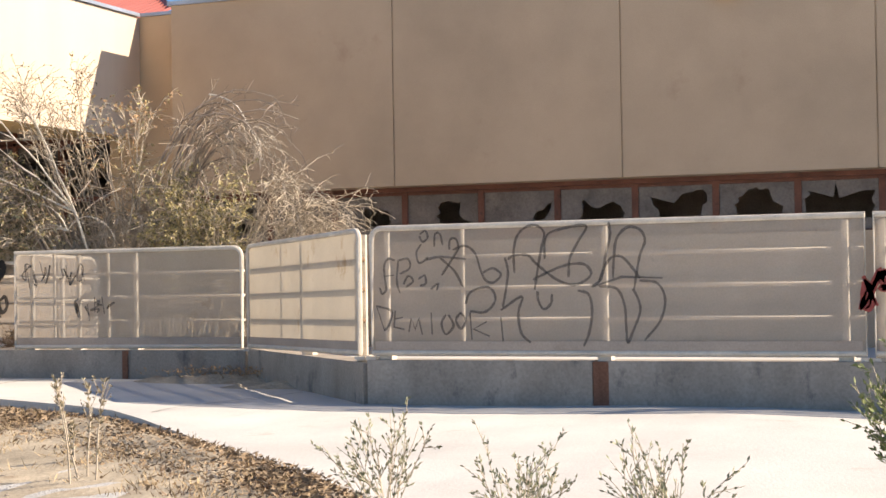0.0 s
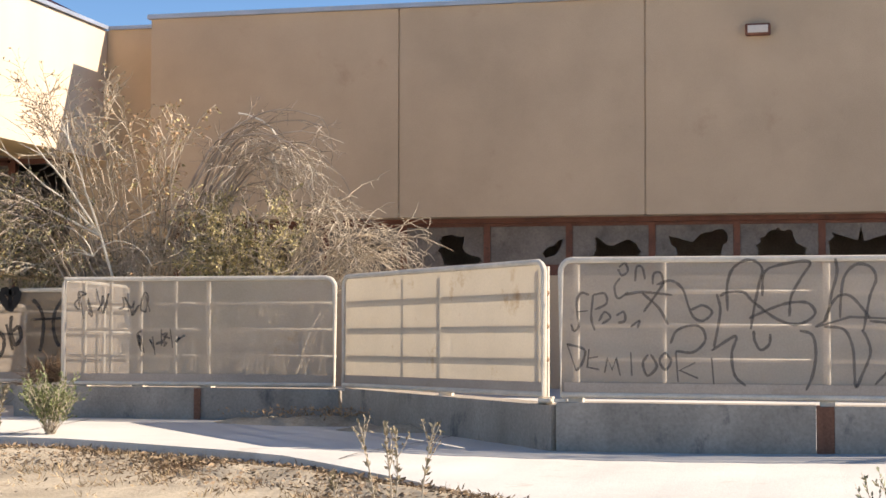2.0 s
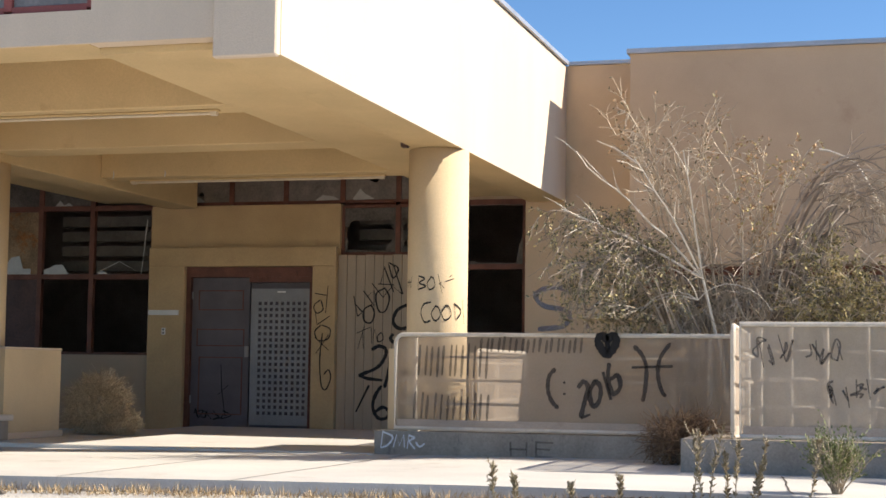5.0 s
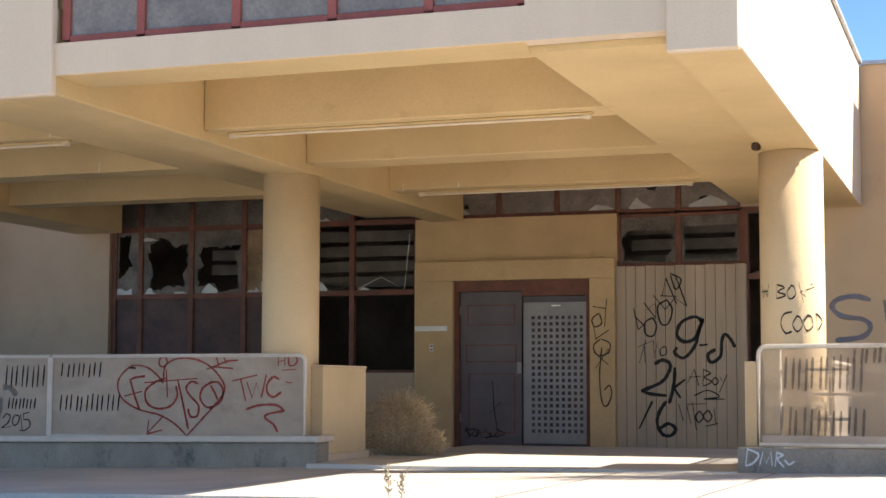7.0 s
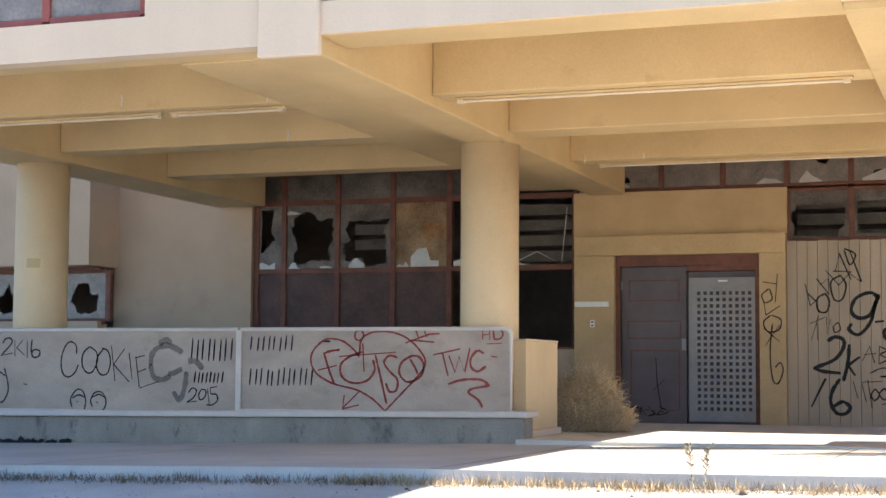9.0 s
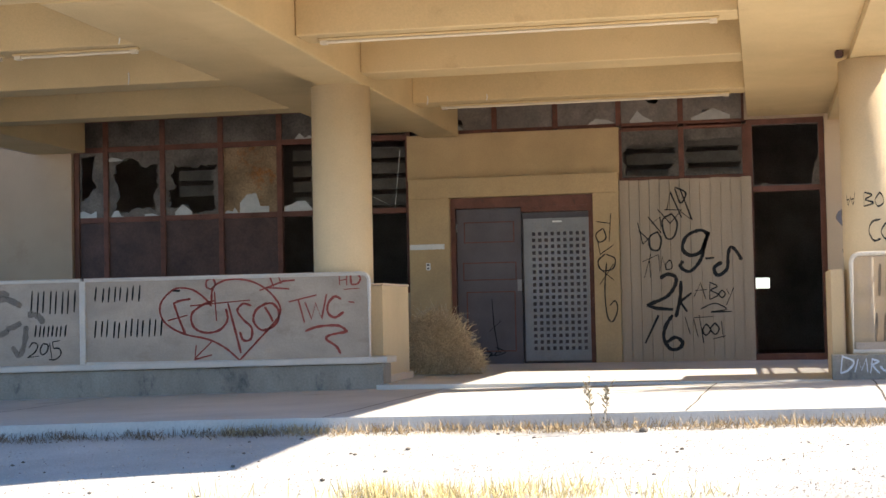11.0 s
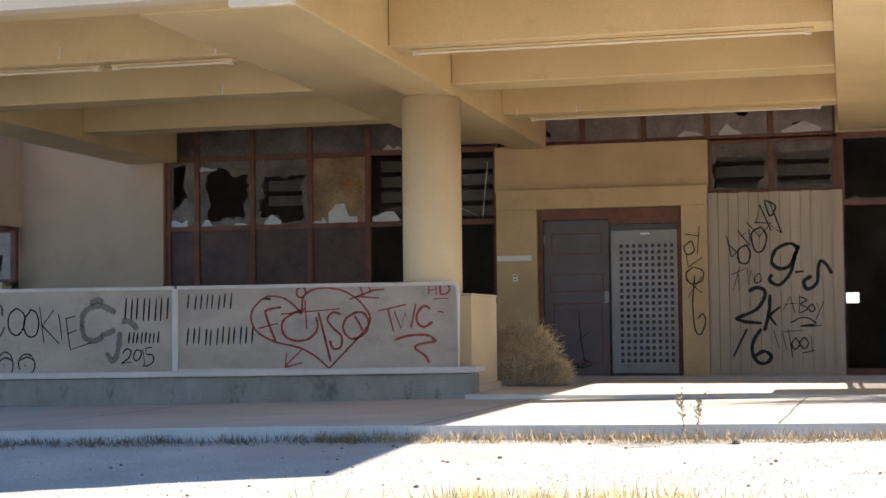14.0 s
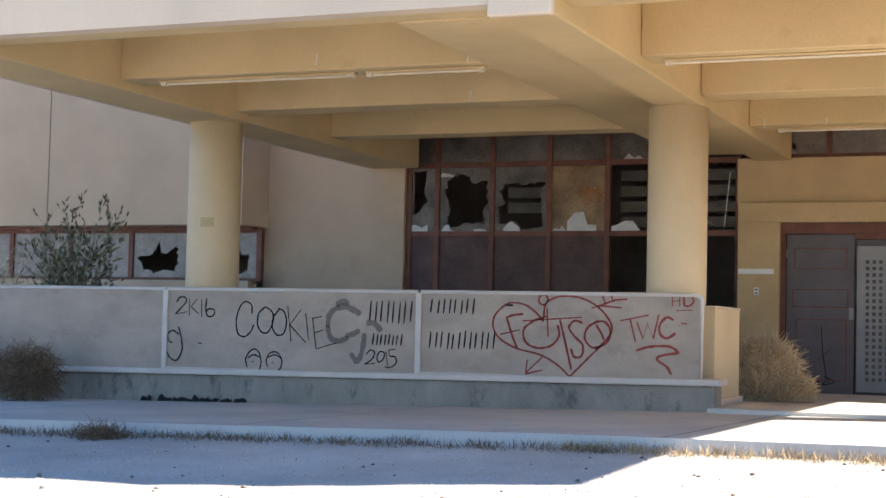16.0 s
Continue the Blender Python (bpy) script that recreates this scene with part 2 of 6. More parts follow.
xs = [-1500, -400, -120, -50] + steps(-20, 24, 0.3) + [50, 120, 400, 1500]
ys = [-1500, -400, -120, -50] + steps(-26, -7, 0.25) + [0, 20, 60, 150, 400, 1500]
structure("ground", sheet(xs, ys, road_height), ROAD, "pale gravelly asphalt road sloping away from the kerb", "road")

bm = bmesh.new()
top_f, top_b, bot_f = [], [], []
for x in steps(-40, 26, 0.5):
    cy = curb_y(x)
    top_f.append(bm.verts.new((x, cy, slab_z(x, cy))))
    bot_f.append(bm.verts.new((x, cy - 0.02, slab_z(x, cy) - 0.35)))
    top_b.append([bm.verts.new((x, y, slab_z(x, y))) for y in (max(cy, -9.2) + 0.16, max(cy, -9.2) + 0.17, 0.6)] if cy > -9.0 else [bm.verts.new((x, cy + (0.6 - cy) * k, slab_z(x, cy + (0.6 - cy) * k))) for k in (0.02, 0.3, 1.0)])
for i in range(len(top_f) - 1):
    bm.faces.new((bot_f[i], bot_f[i + 1], top_f[i + 1], top_f[i]))
    row0, row1 = [top_f[i]] + top_b[i], [top_f[i + 1]] + top_b[i + 1]
    for k in range(3):
        bm.faces.new((row0[k], row1[k], row1[k + 1], row0[k + 1]))
pavement = structure("pavement", bm, SLAB, "pale concrete pavement with a low kerb", "pavement")

structure("entrance_slab", soften(boxes((0.305, 4.665, -5.6, -0.16, -0.3, -0.008)), 0.006, 1), SLAB, "pale concrete entrance slab raised a little over the pavement", "slab")

# ---- entrance wall ----
structure("wall_over_door", boxes((-0.6, 2.25, 0.0, 0.25, 2.46, 3.07)), ENTRYWALL, "tan stucco wall panel above the entrance doors", "wall")
structure("door_surround", soften(boxes((-0.56, -0.01, -0.14, 0.2, -0.12, 2.205), (1.905, 2.243, -0.14, 0.2, -0.12, 2.205), (-0.56, 2.243, -0.14, 0.2, 2.205, 2.47)), 0.008, 1), ENTRYWALL, "tan stucco surround standing proud round the doors", "wall")
structure("wall_under_windows", boxes((-5.46, -0.562, 0.0, 0.25, -0.3, 0.96)), STUCCO, "tan stucco wall below the broken windows", "wall")
structure("wall_left_setback", boxes((-7.75, -5.46, 0.0, 0.3, -0.4, 4.85)), STUCCO, "tan stucco wall beside the portico", "wall")
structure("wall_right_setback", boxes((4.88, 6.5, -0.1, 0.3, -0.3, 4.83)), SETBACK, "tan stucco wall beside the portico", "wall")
structure("wall_right_upper", boxes((6.4, 45, -0.79, 3.4, 2.16, 4.8), (6.38, 9.749, -0.81, 3.5, 2.15, 4.81), (9.771, 12.859, -0.81, 3.5, 2.15, 4.81), (12.881, 15.97, -0.81, 3.5, 2.15, 4.81), (15.992, 19.08, -0.81, 3.5, 2.15, 4.81), (19.102, 46, -0.81, 3.5, 2.15, 4.81)), STUCCO, "tan stucco upper wall with thin vertical joints", "wall")
structure("wall_left_upper", boxes((-45, -7.74, -0.79, 3.4, 2.18, 4.8), (-11.1, -7.69, -0.81, 3.5, 2.17, 4.81), (-46, -11.122, -0.81, 3.5, 2.17, 4.81)), STUCCO, "tan stucco upper wall with thin vertical joints", "wall")
structure("wall_right_lower", boxes((6.5, 46, -0.45, -0.2, -0.3, 1.42)), STUCCO, "tan stucco wall below the strip windows", "wall")
structure("wall_left_lower", boxes((-46, -7.75, -0.45, -0.2, -0.6, 1.36)), STUCCO, "tan stucco wall below the strip windows", "wall")
structure("coping_right", boxes((6.34, 46, -0.86, 3.5, 4.812, 4.87)), GALV, "grey metal coping along the parapet", "coping")
structure("coping_setback", boxes((5.45, 6.33, -0.15, 0.35, 4.832, 4.88)), GALV, "grey metal coping along the parapet", "coping")
structure("coping_left", boxes((-46, -7.68, -0.86, 3.5, 4.812, 4.87)), GALV, "grey metal coping along the parapet", "coping")

structure("wall_entrance_top", boxes((-5.46, 4.88, 0.02, 0.3, 3.5, 4.0)), STUCCO, "tan stucco band above the entrance windows", "wall")

# Gap added in the back wall, standing in for a white plate's reflection.
PX0, PX1, PZ0, PZ1 = 3.93, 4.17, 0.96, 1.13
# ---- closed dark rooms behind the openings ----
structure("room_floor", boxes((-7.7, 6.3, 0.3, 5, -0.2, -0.02)), DARK, "dark littered floor inside", "floor")
structure("room_wall_back", boxes((-7.7, PX0, 5, 5.2, -0.1, 3.8), (PX1, 6.3, 5, 5.2, -0.1, 3.8), (PX0, PX1, 5, 5.2, -0.1, PZ0), (PX0, PX1, 5, 5.2, PZ1, 3.8)), DARK, "dim back wall inside with a small gap added as a bright spot", "wall")
structure("room_walls", boxes((-7.9, -7.7, 0.3, 5, -0.1, 3.8), (6.3, 6.5, 0.3, 5, -0.1, 3.8)), DARK, "dark side walls inside", "wall")
structure("room_ceiling", boxes((-7.9, 6.5, 0.3, 5.2, 3.8, 4.0)), DARK, "dark ceiling inside", "ceiling")
structure("strip_room_right", boxes((6.5, 46, 1.6, 1.7, -0.1, 2.15), (6.5, 46, -0.2, 1.6, 0.9, 1.0)), DARK, "dark room behind the strip windows", "wall")
structure("strip_room_left", boxes((-46, -7.9, 1.6, 1.7, -0.1, 2.17), (-46, -7.9, -0.2, 1.6, 0.9, 1.0)), DARK, "dark room behind the strip windows", "wall")

# ---- portico: columns, girders, beams, fascia, roof ----
for cx in (-5.65, -0.165, 5.13):
    col = thing("column", (cx, -5.0, 0), "round tan painted concrete column carrying the portico", "column", "portico columns")
    bm = bmesh.new()
    bmesh.ops.create_cone(bm, segments=48, radius1=0.305, radius2=0.305, depth=3.5, cap_ends=True, matrix=Matrix.Translation((cx, -5.0, 3.03 - 1.75)))
    part("shaft", bm, COLUMN, col, smooth=False)
    for p in col.children[0].data.polygons:
        p.use_smooth = abs(p.normal.z) < 0.5

structure("portico_deck", boxes((-5.9, 5.3, -9.9, -0.02, 3.72, 3.9)), SOFFIT, "tan painted underside of the portico roof", "ceiling")
structure("soffit_right", boxes((3.92, 4.927, -9.84, -0.12, 3.12, 3.715)), SOFFIT, "tan painted dropped soffit beside the edge girder", "ceiling")
structure("girder_middle", soften(boxes((-0.36, 0.12, -9.98, -0.05, 3.03, 3.715)), 0.01, 1), SOFFIT, "tan painted girder over the middle column", "girder")
structure("soffit_middle", boxes((-1.33, -0.363, -9.497, -0.05, 3.12, 3.71)), SOFFIT, "tan painted dropped soffit beside the girder", "ceiling")
structure("girder_left", soften(boxes((-5.94, -5.22, -9.98, -0.05, 3.03, 3.715)), 0.01, 1), SOFFIT, "tan painted edge girder", "girder")
for ya, yb in ((-7.55, -7.13), (-5.27, -4.78), (-2.85, -2.42)):
    structure("beam_right", soften(boxes((0.122, 3.918, ya, yb, 3.124, 3.715)), 0.01, 1), SOFFIT, "tan painted cross beam under the portico", "beam")
    structure("beam_left", soften(boxes((-5.218, -1.332, ya - 0.06, yb - 0.1, 3.124, 3.715)), 0.01, 1), SOFFIT, "tan painted cross beam under the portico", "beam")
structure("front_beam_right", soften(boxes((0.122, 3.917, -10.0, -9.48, 3.165, 3.40)), 0.01, 1), SOFFIT, "tan painted front edge beam", "beam")
structure("front_beam_left", soften(boxes((-5.218, -0.363, -10.0, -9.5, 3.13, 3.40)), 0.01, 1), SOFFIT, "tan painted front edge beam", "beam")

structure("girder_east", boxes((4.93, 5.4, -9.98, -0.12, 3.035, 4.8)), SOFFIT, "tan painted edge girder", "girder")
structure("fascia_east", boxes((5.402, 5.42, -9.98, -0.12, 3.03, 4.82)), FASCIA, "pale stucco side fascia of the portico", "fascia")
structure("fascia_west", boxes((-6.0, -5.945, -9.98, -0.02, 3.03, 4.82)), FASCIA, "pale stucco side fascia of the portico", "fascia")
for piece in ((0.122, 4.928, 3.17, 3.42), (3.93, 4.928, 3.42, 4.82), (0.152, 3.93, 4.5, 4.82), (-4.998, -0.363, 3.11, 3.41), (-1.36, -0.363, 3.41, 4.82), (-4.998, -1.36, 4.5, 4.82)):
    structure("fascia_front", boxes((piece[0], piece[1], -10.02, -9.85, piece[2], piece[3])), FASCIA, "pale stucco front fascia with window openings", "fascia")
for x0, x1 in ((-0.36, 0.14), (4.93, 5.42), (-6.0, -5.0)):
    structure("fascia_pilaster", soften(boxes((x0, x1, -10.07, -9.985, 3.01, 4.85)), 0.012, 1), FASCIA, "pale stucco pilaster block on the fascia", "pilaster")
structure("portico_roof", boxes((-6.05, 5.46, -10.1, -0.16, 4.83, 4.88)), GALV, "metal roof edge of the portico", "roof")
bm = bmesh.new()


def roof_z(y):
    return 5.1 + (y - 3.2) * 0.35


for i in range(88):
    x0 = 2.05 - i * 0.23
    x1 = x0 - 0.23
    ya, yb = [6.4 + max(0.0, 2.05 - x) / 0.775 for x in (x0, x1)]
    ya, yb = min(ya, 11.0), min(yb, 11.0)
    bm.faces.new([bm.verts.new(p) for p in ((x0, 3.2, roof_z(3.2)), (x0, ya, roof_z(ya)), (x1, yb, roof_z(yb)), (x1, 3.2, roof_z(3.2)))])
    rib = [bm.verts.new((x, y, roof_z(y) + h)) for y in (3.18, ya) for x, h in ((x0 - 0.075, 0.0), (x0 - 0.055, 0.05), (x0 - 0.02, 0.05), (x0, 0.0))]
    for k in range(3):
        bm.faces.new((rib[k], rib[k + 1], rib[k + 5], rib[k + 4]))
    bm.faces.new(rib[:4])
cap = [(2.05 - s * 0.775, 6.4 + s, roof_z(6.4 + s)) for s in (0.0, 4.6)]
v = [bm.verts.new((x + dx, y, z + dz)) for x, y, z in cap for dx, dz in ((-0.12, 0.02), (0.0, 0.09), (0.14, -0.05))]
for k in range(2):
    bm.faces.new((v[k], v[k + 1], v[k + 4], v[k + 3]))
structure("main_roof", bm, ROOFRED, "red ribbed metal roof behind the portico", "roof")
structure("main_roof_wall", boxes((-22, 1.9, 3.3, 6.3, 4.0, 5.09)), STUCCO, "tan stucco wall under the red roof", "wall")


# ---- windows and doors of the entrance ----
def jagged_pane(x0, x1, z0, z1, y, seed, outline, jag=0.12):
    """A flat pane with a ragged hole; outline: its corners in shares of the pane's width and height."""
    rng = random.Random(seed)
    bm = bmesh.new()
    pts = [(x0 + (x1 - x0) * u, z0 + (z1 - z0) * v) for u, v in outline]
    cx, cz = sum(p[0] for p in pts) / len(pts), sum(p[1] for p in pts) / len(pts)
    corners = [math.atan2(z - cz, x - cx) for x in (x0, x1) for z in (z0, z1)]
    angles = sorted([math.tau * i / 60 - math.pi for i in range(60)] + corners)
    inner, outer = [], []
    for k, a in enumerate(angles):
        c, s = math.cos(a), math.sin(a)
        reach = 0.0
        for (ax, az), (bx, bz) in zip(pts, pts[1:] + pts[:1]):
            ex, ez = bx - ax, bz - az
            den = c * ez - s * ex
            if abs(den) > 1e-9:
                r = ((ax - cx) * ez - (az - cz) * ex) / den
                w = ((ax - cx) * s - (az - cz) * c) / den
                if r > 0 and -1e-6 <= w <= 1 + 1e-6:
                    reach = max(reach, r)
        edge = min(((x1 if c > 0 else x0) - cx) / c if abs(c) > 1e-6 else 1e9, ((z1 if s > 0 else z0) - cz) / s if abs(s) > 1e-6 else 1e9)
        inner.append((min(max(reach, 0.02) * rng.uniform(1 - jag, 1 + jag * 0.8), edge * 0.985), c, s))
        outer.append((edge, c, s))
    n = len(angles)
    rows = []
    for yy in (y, y + 0.006):
        rows.append(([bm.verts.new((cx + c * r, yy, cz + s * r)) for r, c, s in inner], [bm.verts.new((cx + c * r, yy, cz + s * r)) for r, c, s in outer]))
    for i in range(n):
        j = (i + 1) % n
        for inn, out in rows:
            bm.faces.new((inn[i], inn[j], out[j], out[i]))
        bm.faces.new((rows[0][0][i], rows[0][0][j], rows[1][0][j], rows[1][0][i]))
    return bm


def blob(u, v, ru, rv, seed):
    """A rough round hole's outline."""
    rng = random.Random(seed)
    return [(min(0.98, max(0.02, u + ru * math.cos(a) * k)), min(0.98, max(0.02, v + rv * math.sin(a) * k))) for a, k in [(math.tau * i / 11, rng.uniform(0.7, 1.2)) for i in range(11)]]


def window(name, xs, zs, y, depth, bar, label, fills, group="", glass=None):
    """A grid of bars with panes. fills: (column, row) -> 'pane', 'board', 'none' or a hole's outline."""
    w = tagged(new(name), label, "window", group, kind="structure")
    w.location = (xs[0], y, zs[0])
    h = bar / 2
    glass = glass or GLASSDIM
    for x in xs:
        part("mullion", soften(boxes((x - h, x + h, y, y + depth, zs[0], zs[-1])), 0.004, 1), RED, w)
    for z in zs:
        for xa, xb in zip(xs, xs[1:]):
            part("transom", soften(boxes((xa + h, xb - h, y + 0.004, y + depth - 0.004, z - h, z + h)), 0.004, 1), RED, w)
    for i, (xa, xb) in enumerate(zip(xs, xs[1:])):
        for j, (za, zb) in enumerate(zip(zs, zs[1:])):
            kind = fills.get((i, j), "pane")
            area = (xa + h, xb - h, za + h, zb - h)
            if kind == "pane":
                part("pane", boxes((area[0], area[1], y + 0.03, y + 0.036, area[2], area[3])), glass, w)
            elif kind == "board":
                part("board", boxes((area[0], area[1], y + 0.03, y + 0.045, area[2], area[3])), BROWNBOARD, w)
            elif isinstance(kind, list):
                part("broken_pane", jagged_pane(area[0], area[1], area[2], area[3], y + 0.03, i * 7 + j, kind), glass, w)
    return w


window("window_1", [-5.41, -4.97, -4.125, -3.27, -2.42, -1.58, -0.6], [0.96, 2.08, 3.07, 3.5], 0.06, 0.08, 0.075,
    "red-brown framed window wall with smashed dusty panes", {
        (0, 0): "board", (1, 0): "board", (2, 0): "board", (3, 0): "board", (4, 0): "none", (5, 0): "none",
        (0, 1): [(0.05, 0.25), (0.3, 0.3), (0.55, 0.45), (0.75, 0.45), (0.5, 0.62), (0.55, 0.75), (0.7, 0.95), (0.1, 0.95)],
        (1, 1): [(0.12, 0.08), (0.3, 0.05), (0.6, 0.12), (0.95, 0.1), (0.85, 0.3), (0.97, 0.5), (0.93, 0.8), (0.65, 0.75), (0.55, 0.9), (0.15, 0.85), (0.1, 0.6), (0.2, 0.35)],
        (2, 1): [(0.1, 0.12), (0.4, 0.15), (0.55, 0.02), (0.97, 0.05), (0.88, 0.3), (0.9, 0.6), (0.97, 0.75), (0.15, 0.75), (0.1, 0.6), (0.2, 0.45), (0.03, 0.35)],
        (3, 1): "none", (4, 1): "none", (5, 1): "none", (5, 2): "none"})
part("rusty_board", boxes((-3.232, -2.458, 0.095, 0.105, 2.12, 3.03)), RUSTBOARD, bpy.data.objects["window_1"], "rust-stained board filling the pane")
part("torn_board", boxes((-2.62, -2.458, 0.092, 0.1, 1.0, 2.04)), BLACK, bpy.data.objects["window_1"], "black gap where the board is torn away")
window("window_2", [-0.03, 0.59, 1.41, 2.25, 3.06, 3.88], [3.09, 3.5], 0.06, 0.08, 0.07, "red-brown framed strip of cracked dusty panes over the doors",
    {(0, 0): blob(0.2, 0.3, 0.1, 0.15, 31), (3, 0): [(0.4, 0.95), (0.5, 0.75), (0.62, 0.7), (0.7, 0.95)], (4, 0): blob(0.5, 0.3, 0.2, 0.12, 37)}, "", GLASSDUST)
window("window_3", [2.25, 3.06, 3.88], [2.37, 3.05], 0.06, 0.08, 0.07, "red-brown framed window with broken panes and blinds behind",
    {(0, 0): [(0.04, 0.05), (0.8, 0.04), (0.9, 0.3), (0.97, 0.6), (0.88, 0.72), (0.15, 0.72), (0.03, 0.5)], (1, 0): [(0.02, 0.04), (0.97, 0.04), (0.97, 0.8), (0.05, 0.76)]})
win4 = tagged(new("door_2"), "open red-brown framed doorway with a smashed glass transom", "doorway", kind="structure")
win4.location = (3.95, 0.05, 0.0)
part("jamb", boxes((3.9, 3.97, 0.04, 0.14, -0.05, 3.1)), RED, win4)
part("jamb", boxes((4.81, 4.88, 0.04, 0.14, -0.05, 3.1)), RED, win4)
part("head", boxes((3.97, 4.81, 0.05, 0.13, 3.03, 3.1)), RED, win4)
part("transom_bar", boxes((3.97, 4.81, 0.05, 0.13, 2.16, 2.23)), RED, win4)
part("threshold", boxes((3.97, 4.81, 0.02, 0.16, -0.05, 0.07)), RED, win4)
part("broken_pane", jagged_pane(3.97, 4.81, 2.23, 3.03, 0.09, 51, [(0.01, 0.02), (0.1, 0.02), (0.16, 0.1), (0.24, 0.03), (0.88, 0.02), (0.93, 0.35), (0.99, 0.5), (0.99, 0.99), (0.01, 0.99)], 0.02), GLASSDIM, win4)
structure("wall_over_doorway", boxes((3.88, 4.88, 0.0, 0.3, 3.1, 3.5)), STUCCO, "tan stucco over the doorway", "wall")


def strip_window(name, xs, z0, z1, seed, known, glass):
    rng = random.Random(seed)
    fills = {}
    for i in range(len(xs) - 1):
        if i in known:
            fills[(i, 0)] = known[i]
        elif rng.random() < 0.7:
            fills[(i, 0)] = blob(rng.uniform(0.35, 0.65), rng.uniform(0.4, 0.6), rng.uniform(0.25, 0.4), rng.uniform(0.22, 0.35), seed + i)
    return window(name, xs, [z0, z1], -0.34, 0.09, 0.085, "red-brown framed strip of broken dusty windows", fills, "strip windows", glass)


strip_window("window_4", [6.57, 7.65, 8.65, 9.7, 10.8, 11.86, 12.9, 13.94, 14.96] + steps(15.97, 22.97, 1.0), 1.4, 2.09, 100, {
    0: [(0.12, 0.3), (0.15, 0.5), (0.35, 0.55), (0.45, 0.85), (0.95, 0.85), (0.95, 0.3), (0.6, 0.25)],
    3: [(0.45, 0.85), (0.75, 0.8), (0.72, 0.55), (0.8, 0.4), (0.97, 0.38), (0.95, 0.15), (0.75, 0.12), (0.5, 0.2), (0.42, 0.5)],
    4: [(0.68, 0.42), (0.74, 0.55), (0.85, 0.6), (0.88, 0.7), (0.97, 0.72), (0.93, 0.55), (0.86, 0.4), (0.74, 0.32)],
    5: [(0.28, 0.3), (0.31, 0.8), (0.42, 0.62), (0.53, 0.57), (0.75, 0.74), (0.89, 0.45), (0.96, 0.15), (0.17, 0.13), (0.24, 0.33)],
    6: [(0.16, 0.8), (0.28, 0.62), (0.45, 0.58), (0.6, 0.85), (0.85, 0.9), (0.95, 0.72), (0.85, 0.55), (0.8, 0.14), (0.4, 0.14), (0.25, 0.45)],
    7: [(0.2, 0.5), (0.27, 0.74), (0.43, 0.9), (0.64, 0.88), (0.72, 0.62), (0.86, 0.5), (0.86, 0.25), (0.68, 0.2), (0.4, 0.15), (0.23, 0.25)],
    8: [(0.04, 0.5), (0.1, 0.83), (0.26, 0.65), (0.4, 0.58), (0.45, 0.96), (0.5, 0.58), (0.66, 0.64), (0.78, 0.77), (0.94, 0.83), (0.96, 0.2), (0.07, 0.17)]}, GLASSMID)
strip_window("window_5", steps(-18.85, -7.65, 1.12), 1.36, 2.12, 215, {
    9: [(0.5, 0.75), (0.7, 0.8), (0.75, 0.5), (0.88, 0.55), (0.85, 0.15), (0.55, 0.1), (0.4, 0.4)],
    8: [(0.07, 0.5), (0.3, 0.5), (0.45, 0.83), (0.46, 0.57), (0.6, 0.52), (0.75, 0.75), (0.78, 0.3), (0.7, 0.14), (0.55, 0.17), (0.35, 0.1), (0.18, 0.2)],
    7: blob(0.42, 0.48, 0.05, 0.07, 3), 6: "pane", 5: "pane", 4: "pane"}, GLASSDUST)
part("lower_panel", boxes((10.845, 11.815, -0.335, -0.315, 1.44, 1.56)), RED, bpy.data.objects["window_4"], "red-brown infill at the foot of the pane")
part("blind_roll", boxes((10.845, 11.815, -0.3, -0.26, 1.93, 2.045)), BROWNBOARD, bpy.data.objects["window_4"], "dark brown rolled blind behind the pane")
structure("window_head_right", boxes((6.5, 46, -0.44, -0.2, 2.09, 2.148)), RED, "red-brown window head under the upper wall", "trim")
structure("window_head_left", boxes((-46, -7.73, -0.44, -0.2, 2.12, 2.168)), RED, "red-brown window head under the upper wall", "trim")

def shard(window_name, x, z, w, h, y, seed):
    """A pale splinter of glass left standing in the frame."""
    rng = random.Random(seed)
    n = rng.choice((2, 3, 4))
    top = [(x + w * (k + rng.uniform(-0.3, 0.3) * (0 < k < n)) / n, z + h * rng.uniform(0.12, 1.0) * (0.35 if k in (0, n) else 1)) for k in range(n + 1)]
    bm = bmesh.new()
    pts = [(x, z)] + top + [(x + w, z)]
    a = [bm.verts.new((px, y, max(pz, z + 0.002 * i))) for i, (px, pz) in enumerate(pts)]
    b = [bm.verts.new((v.co.x, y + 0.006, v.co.z)) for v in a]
    bm.faces.new(a)
    bm.faces.new(b)
    for i in range(len(a)):
        j = (i + 1) % len(a)
        bm.faces.new((a[i], a[j], b[j], b[i]))
    part("shard", bm, SHARD, bpy.data.objects[window_name], "pale glass splinter")


for x, z, w, h in ((-5.38, 2.1, 0.26, 0.34), (-4.9, 2.1, 0.2, 0.12), (-4.4, 2.1, 0.2, 0.16), (-3.95, 2.1, 0.25, 0.18), (-3.22, 2.1, 0.2, 0.16), (-3.0, 2.1, 0.42, 0.46), (-2.36, 2.1, 0.4, 0.24), (-4.95, 2.9, 0.3, 0.1), (-2.2, 3.07, 0.3, 0.16), (-3.7, 3.07, 0.15, 0.03), (-1.5, 2.1, 0.3, 0.12)):
    shard("window_1", x, z, w, h, 0.083, int(x * 100))
for x, w, h in ((0.02, 0.14, 0.12), (1.85, 0.34, 0.16), (2.4, 0.3, 0.2), (3.2, 0.5, 0.2)):
    shard("window_2", x, 3.125, w, h, 0.083, int(x * 100) + 7)
